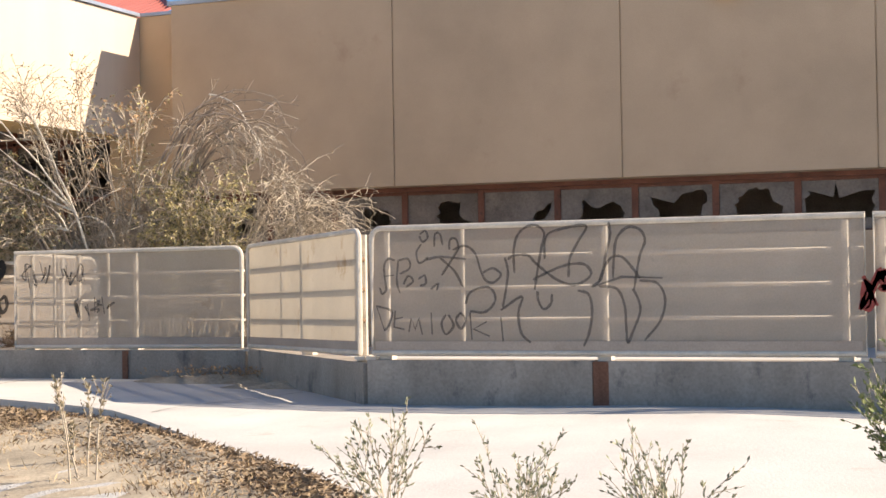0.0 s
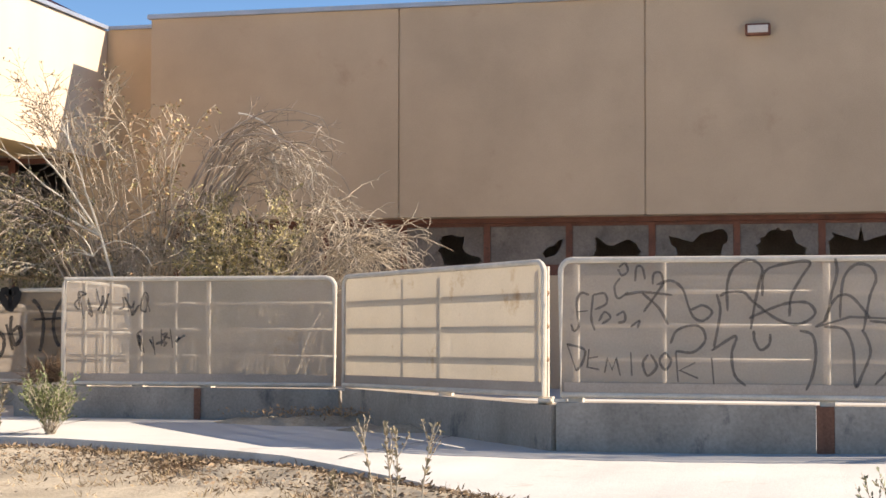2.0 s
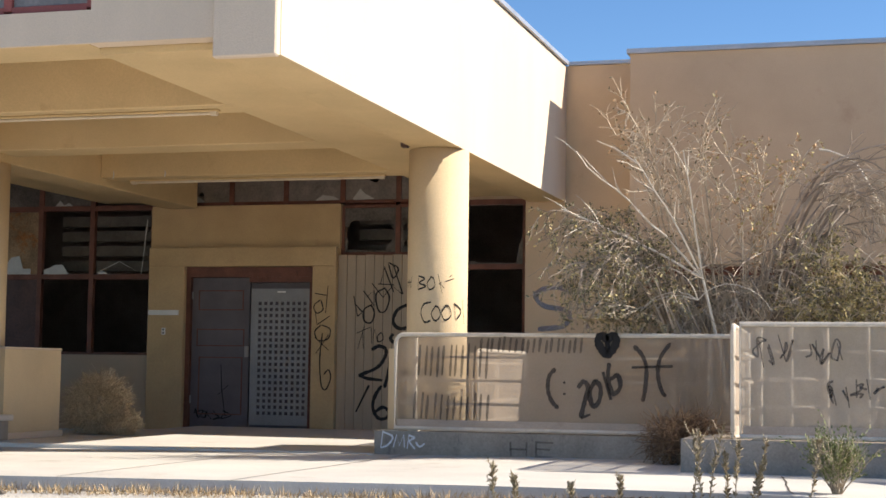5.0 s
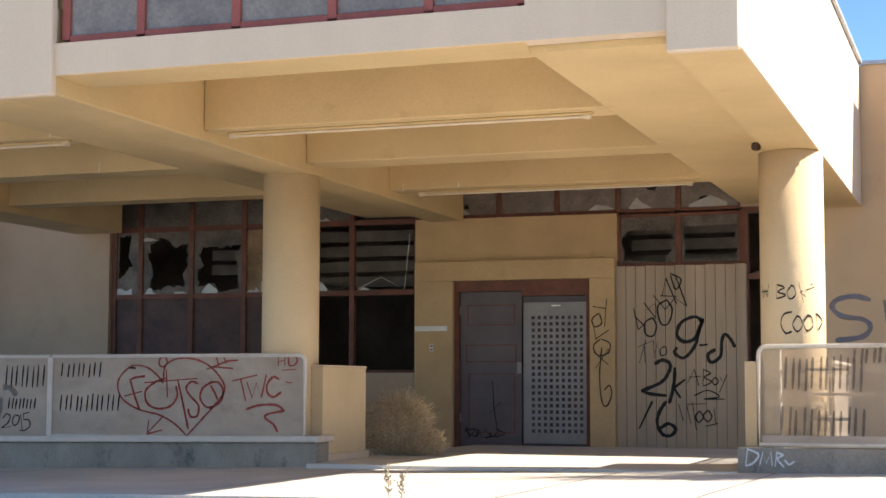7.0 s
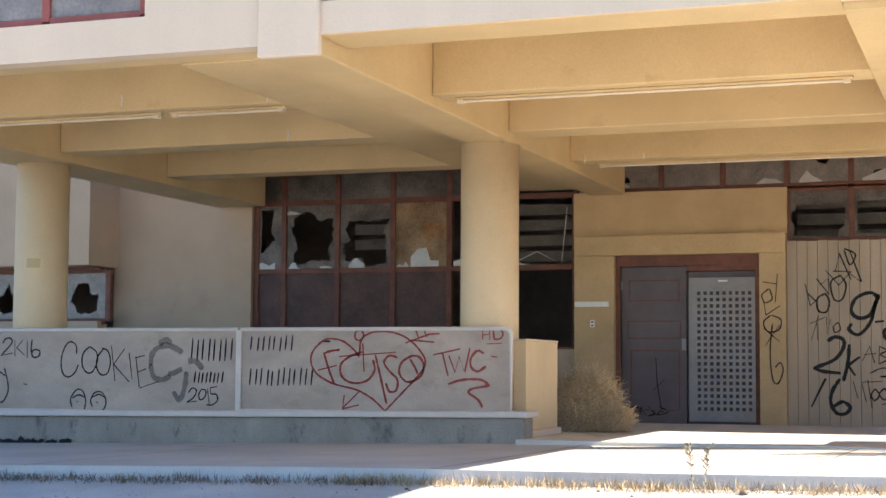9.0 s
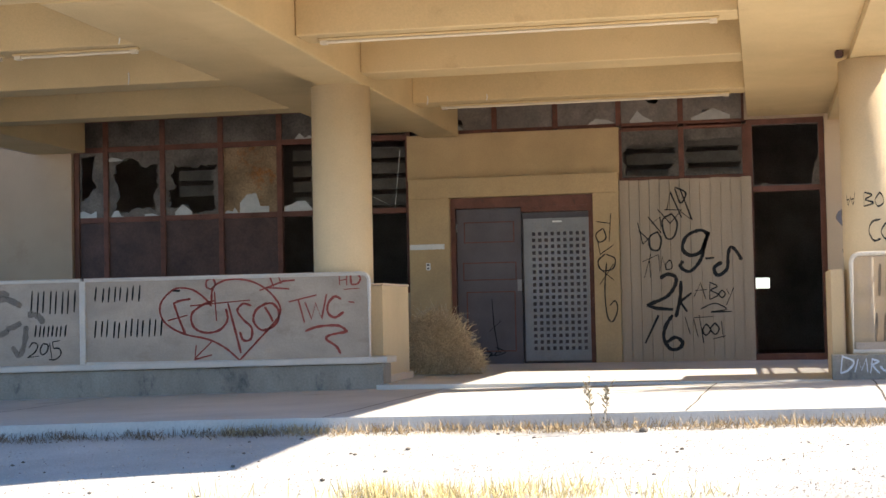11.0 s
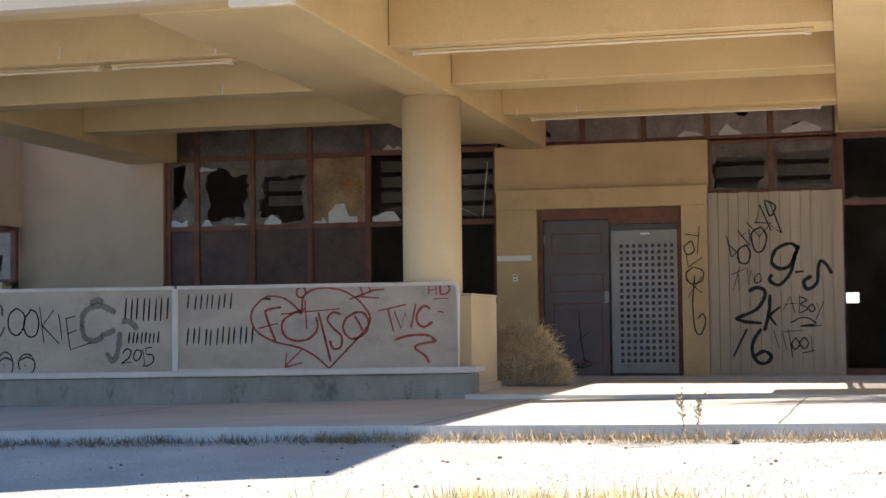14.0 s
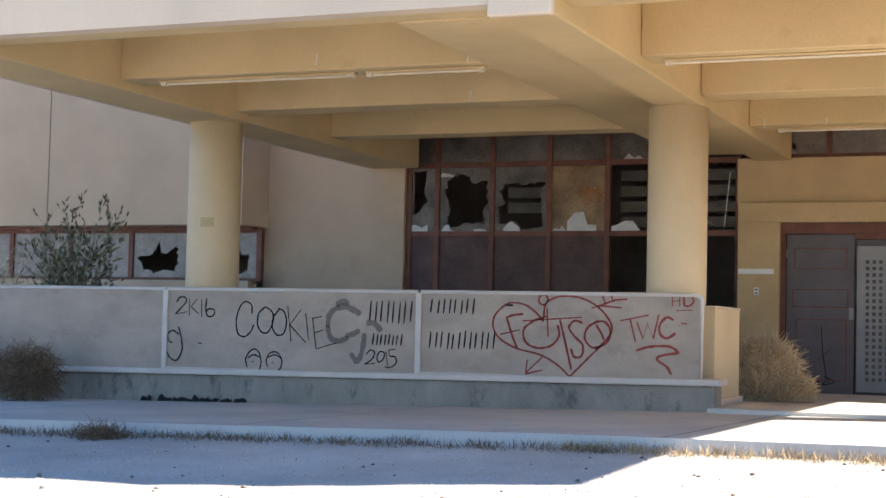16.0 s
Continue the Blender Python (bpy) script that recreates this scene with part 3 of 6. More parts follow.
part("bent_rod", tube(bmesh.new(), [(-1.5, 0.1, 2.14), (-1.15, 0.1, 2.3), (-0.8, 0.1, 2.12), (-0.72, 0.1, 2.9)], 0.008, 5), SHARD, bpy.data.objects["window_1"], "bent pale rod hanging in the broken window")

# blinds and ceiling slats seen through the holes
for x0, x1, z0, n in ((-2.4, -0.7, 2.2, 4), (2.3, 3.85, 2.4, 3), (-4.1, -3.3, 2.42, 3)):
    bl = thing("window_blind", ((x0 + x1) / 2, 0.7, z0), "dusty grey horizontal slats hanging inside the window", "blind", "blinds")
    for k in range(n):
        part("slat", boxes((x0, x1, 0.66, 0.75, z0 + k * 0.22, z0 + k * 0.22 + 0.15)), SLATGREY, bl)
cu = thing("curtain", (-3.9, 0.5, 1.0), "torn brown curtain hanging behind the window", "curtain")
part("cloth", boxes((-3.55, -3.35, 0.5, 0.53, 0.9, 2.05)), RUSTBOARD, cu)

# entrance doors
fr = tagged(new("door_1"), "red-brown painted double door frame", "door frame", kind="structure")
fr.location = (0, 0, 0)
part("jamb", boxes((-0.008, 0.055, -0.06, 0.12, -0.06, 2.2)), RED, fr)
part("jamb", boxes((1.84, 1.903, -0.06, 0.12, -0.06, 2.2)), RED, fr)
part("head", boxes((0.055, 1.84, -0.06, 0.12, 2.06, 2.2)), RED, fr)
part("stop", boxes((0.94, 1.84, -0.045, 0.1, 1.99, 2.06)), RED, fr)
door = thing("entrance_door", (0.5, 0.02, 0), "dull grey painted entrance door with red sprayed outlines", "door")
leaf_1 = part("leaf", soften(boxes((0.06, 0.935, 0.0, 0.045, -0.05, 2.055)), 0.004, 1), DOORGREY, door)
for x0, x1, z0, z1 in ((0.16, 0.84, 1.6, 1.88), (0.14, 0.86, 1.1, 1.34), (0.18, 0.84, 0.15, 0.95)):
    bm = boxes((x0, x1, -0.006, 0.002, z1 - 0.014, z1), (x0, x1, -0.006, 0.002, z0, z0 + 0.014), (x0, x0 + 0.014, -0.006, 0.002, z0 + 0.014, z1 - 0.014), (x1 - 0.014, x1, -0.006, 0.002, z0 + 0.014, z1 - 0.014))
    part("panel_moulding", bm, RED, leaf_1)
part("hinge", boxes((0.05, 0.075, -0.014, 0.0, 1.75, 1.86)), SHEETGREY, leaf_1)
part("hinge", boxes((0.05, 0.075, -0.014, 0.0, 0.3, 0.41)), SHEETGREY, leaf_1)
part("lock_plate", boxes((0.87, 0.93, -0.008, 0.0, 0.95, 1.1)), SHEETGREY, leaf_1)
door2 = thing("entrance_door", (1.4, 0.05, 0), "dull grey entrance door behind a security sheet", "door")
part("leaf", boxes((0.94, 1.835, 0.05, 0.09, -0.05, 1.985)), DOORGREY, door2)
screen = thing("security_sheet", (1.42, -0.03, 0), "pale grey sheet with rows of square holes bolted over the door", "security sheet")
gx = [0.97] + [v for i in range(9) for v in (1.08 + i * 0.083, 1.08 + i * 0.083 + 0.045)] + [1.88]
gz = [0.02] + [v for i in range(19) for v in (0.16 + i * 0.084, 0.16 + i * 0.084 + 0.047)] + [1.9]
bm = bmesh.new()
front = [[bm.verts.new((x, -0.035, z)) for z in gz] for x in gx]
for i in range(len(gx) - 1):
    for j in range(len(gz) - 1):
        if not (i % 2 == 1 and j % 2 == 1):
            bm.faces.new((front[i][j], front[i + 1][j], front[i + 1][j + 1], front[i][j + 1]))
plate = part("sheet", bm, SHEETGREY, screen)
sol = plate.modifiers.new("thickness", "SOLIDIFY")
sol.thickness = 0.004
part("label_tag", boxes((1.36, 1.48, -0.045, -0.037, 1.845, 1.865)), TUBEWHITE, plate)
for x in (1.0, 1.85):
    for z in (0.08, 0.95, 1.84):
        part("bolt", boxes((x - 0.012, x + 0.012, -0.05, -0.036, z - 0.012, z + 0.012)), SHEETGREY, plate)

ply = thing("plywood_panel", (3.1, -0.02, 0), "tan painted grooved plywood boarding sprayed with tags", "boarding")
for k in range(13):
    x = 2.25 + k * 0.1309
    part("board", boxes((x, x + 0.124, -0.05, -0.02, -0.04, 2.36 - 0.004 * (k % 3))), WOOD, ply)
part("backing", boxes((2.245, 3.95, -0.018, 0.04, -0.04, 2.35)), WOOD, ply)
sign = thing("sign_plate", (-0.32, -0.15, 1.55), "blank white strip sign on the stucco", "sign")
part("plate", soften(boxes((-0.55, -0.08, -0.152, -0.142, 1.525, 1.595)), 0.003, 1), TUBEWHITE, sign)
sw = thing("wall_socket", (-0.31, -0.15, 1.3), "small white wall socket plate", "socket")
part("plate", soften(boxes((-0.335, -0.275, -0.15, -0.142, 1.25, 1.345)), 0.003, 1), TUBEWHITE, sw)
part("socket_hole", boxes((-0.32, -0.29, -0.153, -0.1505, 1.31, 1.33)), BLACK, sw)
part("socket_hole", boxes((-0.32, -0.29, -0.153, -0.1505, 1.265, 1.285)), BLACK, sw)

# fascia windows above the portico edge
window("window_6", [0.2, 0.86, 1.67, 2.45, 3.2, 3.9], [3.45, 4.48], -9.97, 0.08, 0.07, "faded red framed windows in the portico fascia", {}, "fascia windows", GLASSDUST)
window("window_7", [-4.97, -4.1, -3.2, -2.3, -1.4], [3.44, 4.48], -9.97, 0.08, 0.07, "faded red framed windows in the portico fascia", {}, "fascia windows", GLASSDUST)
for wn in ("window_6", "window_7"):
    for o in bpy.data.objects[wn].children:
        if o.name.startswith(("mullion", "transom")):
            o.data.materials[0] = REDBRIGHT
structure("fascia_window_back", boxes((-4.97, 3.9, -9.6, -9.5, 3.42, 4.82)), DARK, "dark attic space behind the fascia windows", "wall")


# ---- strip lights, wires, wall lamp ----
def strip_light(x0, x1, y, z):
    s = thing("strip_light", ((x0 + x1) / 2, y, z), "dusty white fluorescent strip light under a beam", "strip light", "portico strip lights")
    part("housing", soften(boxes((x0, x1, y - 0.03, y + 0.03, z - 0.022, z - 0.002)), 0.004, 1), SOFFIT, s)
    lit = part("tube", tube(bmesh.new(), [(x0 + 0.08, y, z - 0.036), (x1 - 0.08, y, z - 0.036)], 0.014), TUBECREAM, s)
    for x in (x0 + 0.05, x1 - 0.05):
        part("end_cap", boxes((x - 0.03, x + 0.03, y - 0.03, y + 0.03, z - 0.055, z - 0.023)), TUBECREAM, lit)


strip_light(0.28, 3.76, -7.36, 3.122)
strip_light(0.4, 3.76, -2.6, 3.122)
strip_light(-4.85, -2.68, -7.45, 3.122)
strip_light(-2.58, -1.36, -7.45, 3.122)
for x, y, z, l in ((-3.02, -7.616, 3.28, 0.11), (-1.48, -7.616, 3.22, 0.09), (-2.35, -5.336, 3.25, 0.12), (1.0, -2.856, 3.19, 0.07), (0.3, -2.856, 3.2, 0.1)):
    w = thing("hanging_wire", (x, y, z), "short loose wire end hanging on a beam's face", "wire", "loose wires")
    part("wire", tube(bmesh.new(), [(x, y, z), (x + 0.006, y - 0.004, z - l * 0.5), (x - 0.004, y, z - l)], 0.006, 5), TUBEWHITE, w)
lamp = thing("wall_lamp", (14.23, -0.85, 4.35), "small cream bulkhead lamp on the stucco wall", "lamp")
part("body", soften(boxes((14.08, 14.38, -0.93, -0.812, 4.28, 4.42)), 0.02, 2), RED, lamp)
part("lens", soften(boxes((14.11, 14.35, -0.94, -0.925, 4.305, 4.395)), 0.005, 1), CREAM, lamp)
sp = thing("soffit_light", (4.83, -5.2, 3.08), "small brown corner light fixed under the girder", "lamp")
part("body", soften(boxes((4.79, 4.87, -5.25, -5.16, 3.045, 3.119)), 0.015, 1), BROWNBOARD, sp)
an = thing("antenna", (12.38, 2.58, 4.8), "thin metal mast on the roof", "antenna")
part("mast", tube(bmesh.new(), [(12.38, 2.58, 4.8), (12.38, 2.58, 6.6)], 0.012, 6), GALV, an)
part("foot", boxes((12.3, 12.46, 2.5, 2.66, 4.8, 4.85)), GALV, an)


# ---- parapet panels on the left planter ----
def rounded_loop(w, h, r, n=5, corners=(1, 1, 1, 1)):
    """Outline of an upright frame in its own plane, corners bl, br, tr, tl rounded where asked."""
    pts = []
    for k, (cx, cz, a0) in enumerate(((r, r, 180), (w - r, r, 270), (w - r, h - r, 0), (r, h - r, 90))):
        if corners[k]:
            for i in range(n + 1):
                a = radians(a0 + 90 * i / n)
                pts.append((cx + r * math.cos(a), cz + r * math.sin(a)))
        else:
            pts.append(((0, 0), (w, 0), (w, h), (0, h))[k])
    return pts


def falling(bm, above):
    """Lets the upper edges fall to the west, as the pavement does."""
    for v in bm.verts:
        if v.co.z > above:
            v.co.z += 0.0115 * v.co.x
    return bm


structure("planter_base", falling(soften(boxes((-14, 0.34, -5.42, -5.1, -0.6, 0.195)), 0.012, 1), 0.1), CONCRETE, "grey water-stained concrete planter base", "planter")
structure("planter_ledge", falling(soften(boxes((-14, 0.4, -5.5, -5.1, 0.197, 0.262)), 0.01, 1), 0.1), CREAM, "cream painted ledge on the planter base", "ledge")
for x0, x1 in ((-12.2, -9.12), (-9.08, -6.0), (-5.96, -2.86), (-2.82, 0.21)):
    low = 0.262 + 0.0115 * x0
    pnl = thing("parapet_panel", ((x0 + x1) / 2, -5.42, low), "grey-beige board panel in a cream frame, sprayed with graffiti" if x0 > -6 else "grey-beige board panel in a cream frame", "parapet panel", "left parapet panels")
    part("board", boxes((x0 + 0.01, x1 - 0.01, -5.44, -5.42, low, 1.08)), PANEL, pnl)
    last = x1 > 0
    loop = rounded_loop(x1 - x0, 1.095 - low, 0.07, corners=(0, 0, 1 if last else 0, 0))
    if not last:
        part("cover_strip", soften(boxes((x1 - 0.012, x1 + 0.052, -5.464, -5.441, low + 0.03, 1.085)), 0.004, 1), CREAM, pnl)
    part("frame", tube(bmesh.new(), [(x0 + px, -5.437, low + pz) for px, pz in loop], 0.022, 6, True), CREAM, pnl)
structure("wing_wall_left", boxes((0.13, 0.26, -5.095, -3.9, -0.15, 0.975)), COLUMN, "short tan wing wall at the end of the planter", "wall")
structure("wing_cap_left", soften(boxes((0.12, 0.27, -5.093, -3.89, 0.977, 1.0)), 0.005, 1), FASCIA, "pale cap along the wing wall", "trim")
structure("wing_foot_left", soften(boxes((0.262, 0.3, -5.09, -3.88, -0.15, 0.06)), 0.006, 1), FASCIA, "pale footing of the wing wall", "wall")
structure("wing_wall_right", boxes((4.69, 4.80, -5.2, -4.0, -0.1, 1.02)), COLUMN, "short tan wing wall at the end of the railing", "wall")

# ---- ramp walls and perforated railing panels ----
F1, F2, F6 = (8.33, -7.08), (10.87, -7.02), (20.3, -9.235)


def ramp_wall(name, a, b, thick, z0, z1):
    a, b = Vector(a), Vector(b)
    d = (b - a).normalized()
    nrm = Vector((-d.y, d.x))
    bm = bmesh.new()
    v = [bm.verts.new((p.x, p.y, z)) for z in (z0, z1) for p in (a, b, b + nrm * thick, a + nrm * thick)]
    for f in ((0, 1, 2, 3), (4, 5, 6, 7), (0, 1, 5, 4), (1, 2, 6, 5), (2, 3, 7, 6), (3, 0, 4, 7)):
        bm.faces.new([v[i] for i in f])
    structure(name, bm, CONCRETE, "grey stained concrete ramp wall", "ramp wall")


ramp_wall("ramp_wall_1", (4.67, -5.55), (8.1, -5.55), 0.3, -0.3, 0.215)
ramp_wall("ramp_wall_2", (8.12, -7.14), (10.9, -7.08), 0.25, -0.3, 0.275)
ramp_wall("ramp_wall_3", (10.93, -7.08), (13.09, -9.28), 0.25, -0.3, 0.29)
ramp_wall("ramp_wall_4", (13.13, -9.29), (14.86, -9.29), 0.25, -0.3, 0.31)
ramp_wall("ramp_wall_5", (14.98, -9.29), (24, -9.29), 0.25, -0.3, 0.31)
ramp_wall("ramp_wall_6", (8.12, -5.45), (8.12, -7.1), -0.25, -0.3, 0.272)
RUST = surface("rusty_drain_stain", (0.2, 0.095, 0.06), 0.9, 0.4, 6, 50, 0.3, streak=True)
structure("ramp_stain", boxes((9.6, 9.66, -7.125, -7.115, -0.1, 0.27)), RUST, "dark rust streak on the ramp wall", "stain")
structure("ramp_joint", boxes((14.862, 14.978, -9.28, -9.05, -0.3, 0.305)), RUST, "rust-stained joint in the ramp wall", "joint")


# Rust, and the shaded face of backlit rails, put into one brown.
RUSTSHADERAIL = surface("rusty_shaded_rail", (0.22, 0.14, 0.085), 0.8, 0.3, 5, 60, 0.2)
STAINSHEET = see_through("stained_perforated_sheet", (0.49, 0.41, 0.32), 0.3, 0.06, (0.32, 0.2, 0.11), 0.0)
# Sheet colour lightened for the sun behind this bay; rust spots besides.
SUNSHEET = see_through("sunlit_rusty_sheet", (0.56, 0.485, 0.38), 0.07, 0.17, (0.34, 0.2, 0.1), 0.04)


def railing(a, b, za, zb, height, posts, label, rails=(0.262, 0.512, 0.762), sheet_mat=None, rail_mat=None, thin=(), loop_round=(0, 0, 1, 1), rail_cut=1.0, rail_off=0.06, rail_r=0.0135):
    """One bay: perforated sheet in a round-cornered frame, bars and posts behind it."""
    a3, b3 = Vector((a[0], a[1], za)), Vector((b[0], b[1], zb))
    run = Vector((b3.x - a3.x, b3.y - a3.y, 0))
    length = run.length
    d = run / length
    back = Vector((-d.y, d.x, 0))
    slope = (zb - za) / length

    def at(s, h, off):
        return a3 + d * s + back * off + Vector((0, 0, slope * s + h))

    rl = thing("railing_panel", a3, label, "railing", "ramp railing")
    bm = bmesh.new()
    bm.faces.new([bm.verts.new(at(s, h, 0.0)) for s, h in ((0.02, 0.02), (length - 0.02, 0.02), (length - 0.02, height - 0.02), (0.02, height - 0.02))])
    sh = part("perforated_sheet", bm, sheet_mat or MESHSHEET, rl)
    loop = rounded_loop(length - 0.05, height, 0.08, corners=loop_round)
    part("frame", tube(bmesh.new(), [at(0.025 + px, pz, -0.005) for px, pz in loop], 0.021, 8, True), RAILWHITE, rl)
    bm = bmesh.new()
    v = [bm.verts.new(at(s, h, o)) for o in (-0.012, 0.012) for s, h in ((0.05, 0.0), (length - 0.05, 0.0), (length - 0.05, 0.085), (0.05, 0.085))]
    for f in ((0, 1, 2, 3), (4, 5, 6, 7), (0, 1, 5, 4), (1, 2, 6, 5), (2, 3, 7, 6), (3, 0, 4, 7)):
        bm.faces.new([v[i] for i in f])
    part("kick_rail", bm, PANEL, rl)
    cuts = [0.0] + list(posts) + [1.0]
    for f in rails:
        for c0, c1 in zip(cuts, cuts[1:]):
            bm = tube(bmesh.new(), [at(length * c0 + 0.03, height * f, rail_off), at(length * (c0 + (c1 - c0) * rail_cut) - 0.03, height * f, rail_off)], rail_r, 10)
            part("rail", bm, rail_mat or RAILWHITE, rl, smooth=True)
    for f in posts:
        pst = part("post", tube(bmesh.new(), [at(length * f, -0.06, 0.06), at(length * f, height - 0.03, 0.06)], 0.024, 8), RAILWHITE, rl)
        part("foot_plate", boxes(*[(p.x - 0.05, p.x + 0.05, p.y - 0.05, p.y + 0.05, p.z - 0.065, p.z - 0.02) for p in [at(length * f, 0, 0.06)]]), RAILWHITE, pst)
    for f in thin:
        part("spacer", tube(bmesh.new(), [at(length * f, 0.0, 0.06), at(length * f, height - 0.02, 0.06)], 0.016, 8), RAILWHITE, rl)
    for f in (0.006, 0.994):
        part("foot_plate", boxes(*[(p.x - 0.04, p.x + 0.04, p.y - 0.04, p.y + 0.04, p.z - 0.05, p.z - 0.028) for p in [at(length * f, 0, 0.0)]]), RAILWHITE, rl)
    return rl


railing((4.84, -5.505), (8.26, -5.505), 0.245, 0.25, 0.91, (0.06, 0.9), "perforated cream metal railing panel sprayed with black writing", sheet_mat=SHADESHEET, thin=(0.53,))
railing(F1, F2, 0.305, 0.31, 0.92, (0.07, 0.28, 0.53), "perforated cream metal railing panel with faint tags and rust", thin=(0.17, 0.41), loop_round=(0, 0, 1, 0), sheet_mat=STAINSHEET)
railing((10.93, -7.06), (13.05, -9.2), 0.315, 0.36, 0.92, (0.02, 0.53, 0.97), "sunlit perforated cream metal railing panel with rust", thin=(0.345,), sheet_mat=SUNSHEET, rail_mat=RUSTSHADERAIL, rail_off=0.024, rail_r=0.021)
railing((13.13, -9.235), (16.76, -9.235), 0.362, 0.362, 0.925, (0.034, 0.497, 0.956), "perforated cream metal railing panel with large grey tags", thin=(0.2,), rail_cut=0.96, loop_round=(0, 0, 0, 1))
railing((16.77, -9.235), F6, 0.362, 0.37, 0.925, (0.02, 0.5, 0.97), "perforated cream metal railing panel with red marks", thin=(0.25,), loop_round=(0, 0, 1, 0))
railing((8.27, -5.56), (8.29, -7.0), 0.26, 0.3, 0.92, (0.5,), "perforated cream metal railing panel closing the ramp")
railing((5.45, -4.65), (5.41, -2.3), 0.1, 0.1, 0.92, (0.02, 0.5, 0.98), "sunlit cream railing beside the inner ramp", rails=(0.2, 0.42, 0.64, 0.86))


# ---- sprayed writing ----
GLYPH = {
    "E": [[(0.9, 1.3), (0.1, 1.3), (0.1, 0.0), (0.9, 0.0)], [(0.1, 0.7), (0.8, 0.7)]],
    "H": [[(0.1, 1.3), (0.1, 0.0)], [(0.9, 1.3), (0.9, 0.0)], [(0.1, 0.65), (0.9, 0.65)]],
}


def flow(pts, n=6):
    """A smooth line through points."""
    pts = [Vector((*p, 0)) for p in pts]
    if len(pts) < 3:
        return [(p.x, p.y) for p in pts]
    out = []
    ext = [pts[0] * 2 - pts[1]] + pts + [pts[-1] * 2 - pts[-2]]
    for i in range(1, len(ext) - 2):
        p0, p1, p2, p3 = ext[i - 1 : i + 3]
        for k in range(n):
            t = k / n
            q = 0.5 * (2 * p1 + (p2 - p0) * t + (2 * p0 - 5 * p1 + 4 * p2 - p3) * t * t + (3 * p1 - p0 - 3 * p2 + p3) * t ** 3)
            out.append((q.x, q.y))
    out.append((pts[-1].x, pts[-1].y))
    return out


def spray(label, lines, place, width, material, seed=0):
    """Sprayed lines as thin ribbons lying on a surface. place(u, v) gives the spot in the world."""
    rng = random.Random(seed)
    g = thing("graffiti", place(*lines[0][0]), label, "graffiti", "sprayed graffiti")
    for line in lines:
        bm = bmesh.new()
        left, right = [], []
        for i, (u, v) in enumerate(line):
            a, b = line[max(0, i - 1)], line[min(len(line) - 1, i + 1)]
            du, dv = b[0] - a[0], b[1] - a[1]
            n = math.hypot(du, dv) or 1
            w = width * 0.64 * rng.uniform(0.8, 1.2) * (0.6 if i in (0, len(line) - 1) else 1)
            left.append(bm.verts.new(place(u - dv / n * w, v + du / n * w)))
            right.append(bm.verts.new(place(u + dv / n * w, v - du / n * w)))
        for i in range(len(line) - 1):
            bm.faces.new((left[i], left[i + 1], right[i + 1], right[i]))
        part("stroke", bm, material, g)
    return g


def word_lines(text, u0, v0, w, h, lean=0.0, rise=0.0, seed=0):
    rng = random.Random(seed)
    step = w / len(text)
    out = []
    for k, ch in enumerate(text):
        for ln in GLYPH.get(ch, []):
            jig = [(p[0] + rng.uniform(-0.05, 0.05), p[1] + rng.uniform(-0.05, 0.05)) for p in ln]
            pts = jig if ch in "KETWHVI1F" else flow(jig)
            out.append([(u0 + step * (k + 0.08 + 0.8 * x) + lean * y * h, v0 + y / 1.3 * h + rise * (k + x)) for x, y in pts])
    return out


def upright_bars(u, v, w, h, count, seed=0):
    """Plain upright bars in place of writing, two for each letter."""
    rng = random.Random(seed)
    out = []
    for k in range(count):
        for f in (0.14, 0.7):
            x = u + w * (k + f + rng.uniform(-0.05, 0.05)) / count
            z = v + h * rng.uniform(-0.06, 0.06)
            top = h * rng.uniform(0.9, 1.05)
            out.append([(x + 0.004 * i, z + top * i / 4) for i in range(5)])
    return out


def loops(u0, v0, w, h, count, seed, turns=1.6):
    """Tangled strokes of an unreadable tag."""
    rng = random.Random(seed)
    out = []
    cell = w / count
    for k in range(count):
        cx = u0 + cell * (k + 0.5)
        n = rng.choice((3, 4, 5, 6))
        pts = [(cx + cell * rng.uniform(-0.75, 0.75), v0 + h * rng.uniform(0, 1)) for _ in range(n)]
        if rng.random() < 0.5:
            pts.append((pts[0][0] + cell * 0.1, pts[0][1]))
        out.append(flow(pts))
        if rng.random() < 0.6:
            out.append([(cx + cell * rng.uniform(-0.5, 0.1), v0 + h * rng.uniform(0.5, 1.15)), (cx + cell * rng.uniform(0, 0.5), v0 + h * rng.uniform(-0.15, 0.5))])
    return out


def on_planter(u, v):
    return (u, -5.445, v)


def on_wood(u, v):
    return (u, -0.054, v)


def on_surround(u, v):
    return (u, -0.144, v)


def on_gpanel(u, v):
    return (u, -5.54, v)


def on_f(u, v):
    return (u, -9.27, v)


def on_f1(u, v):
    return (u, -7.12 + 0.0236 * (u - 8.33), v)


def on_column(u, v):
    return (5.13 + 0.309 * math.cos(u), -5.0 + 0.309 * math.sin(u), v)


def on_base(u, v):
    return (u, -5.554, v)


def on_setback(u, v):
    return (u, -0.104, v)


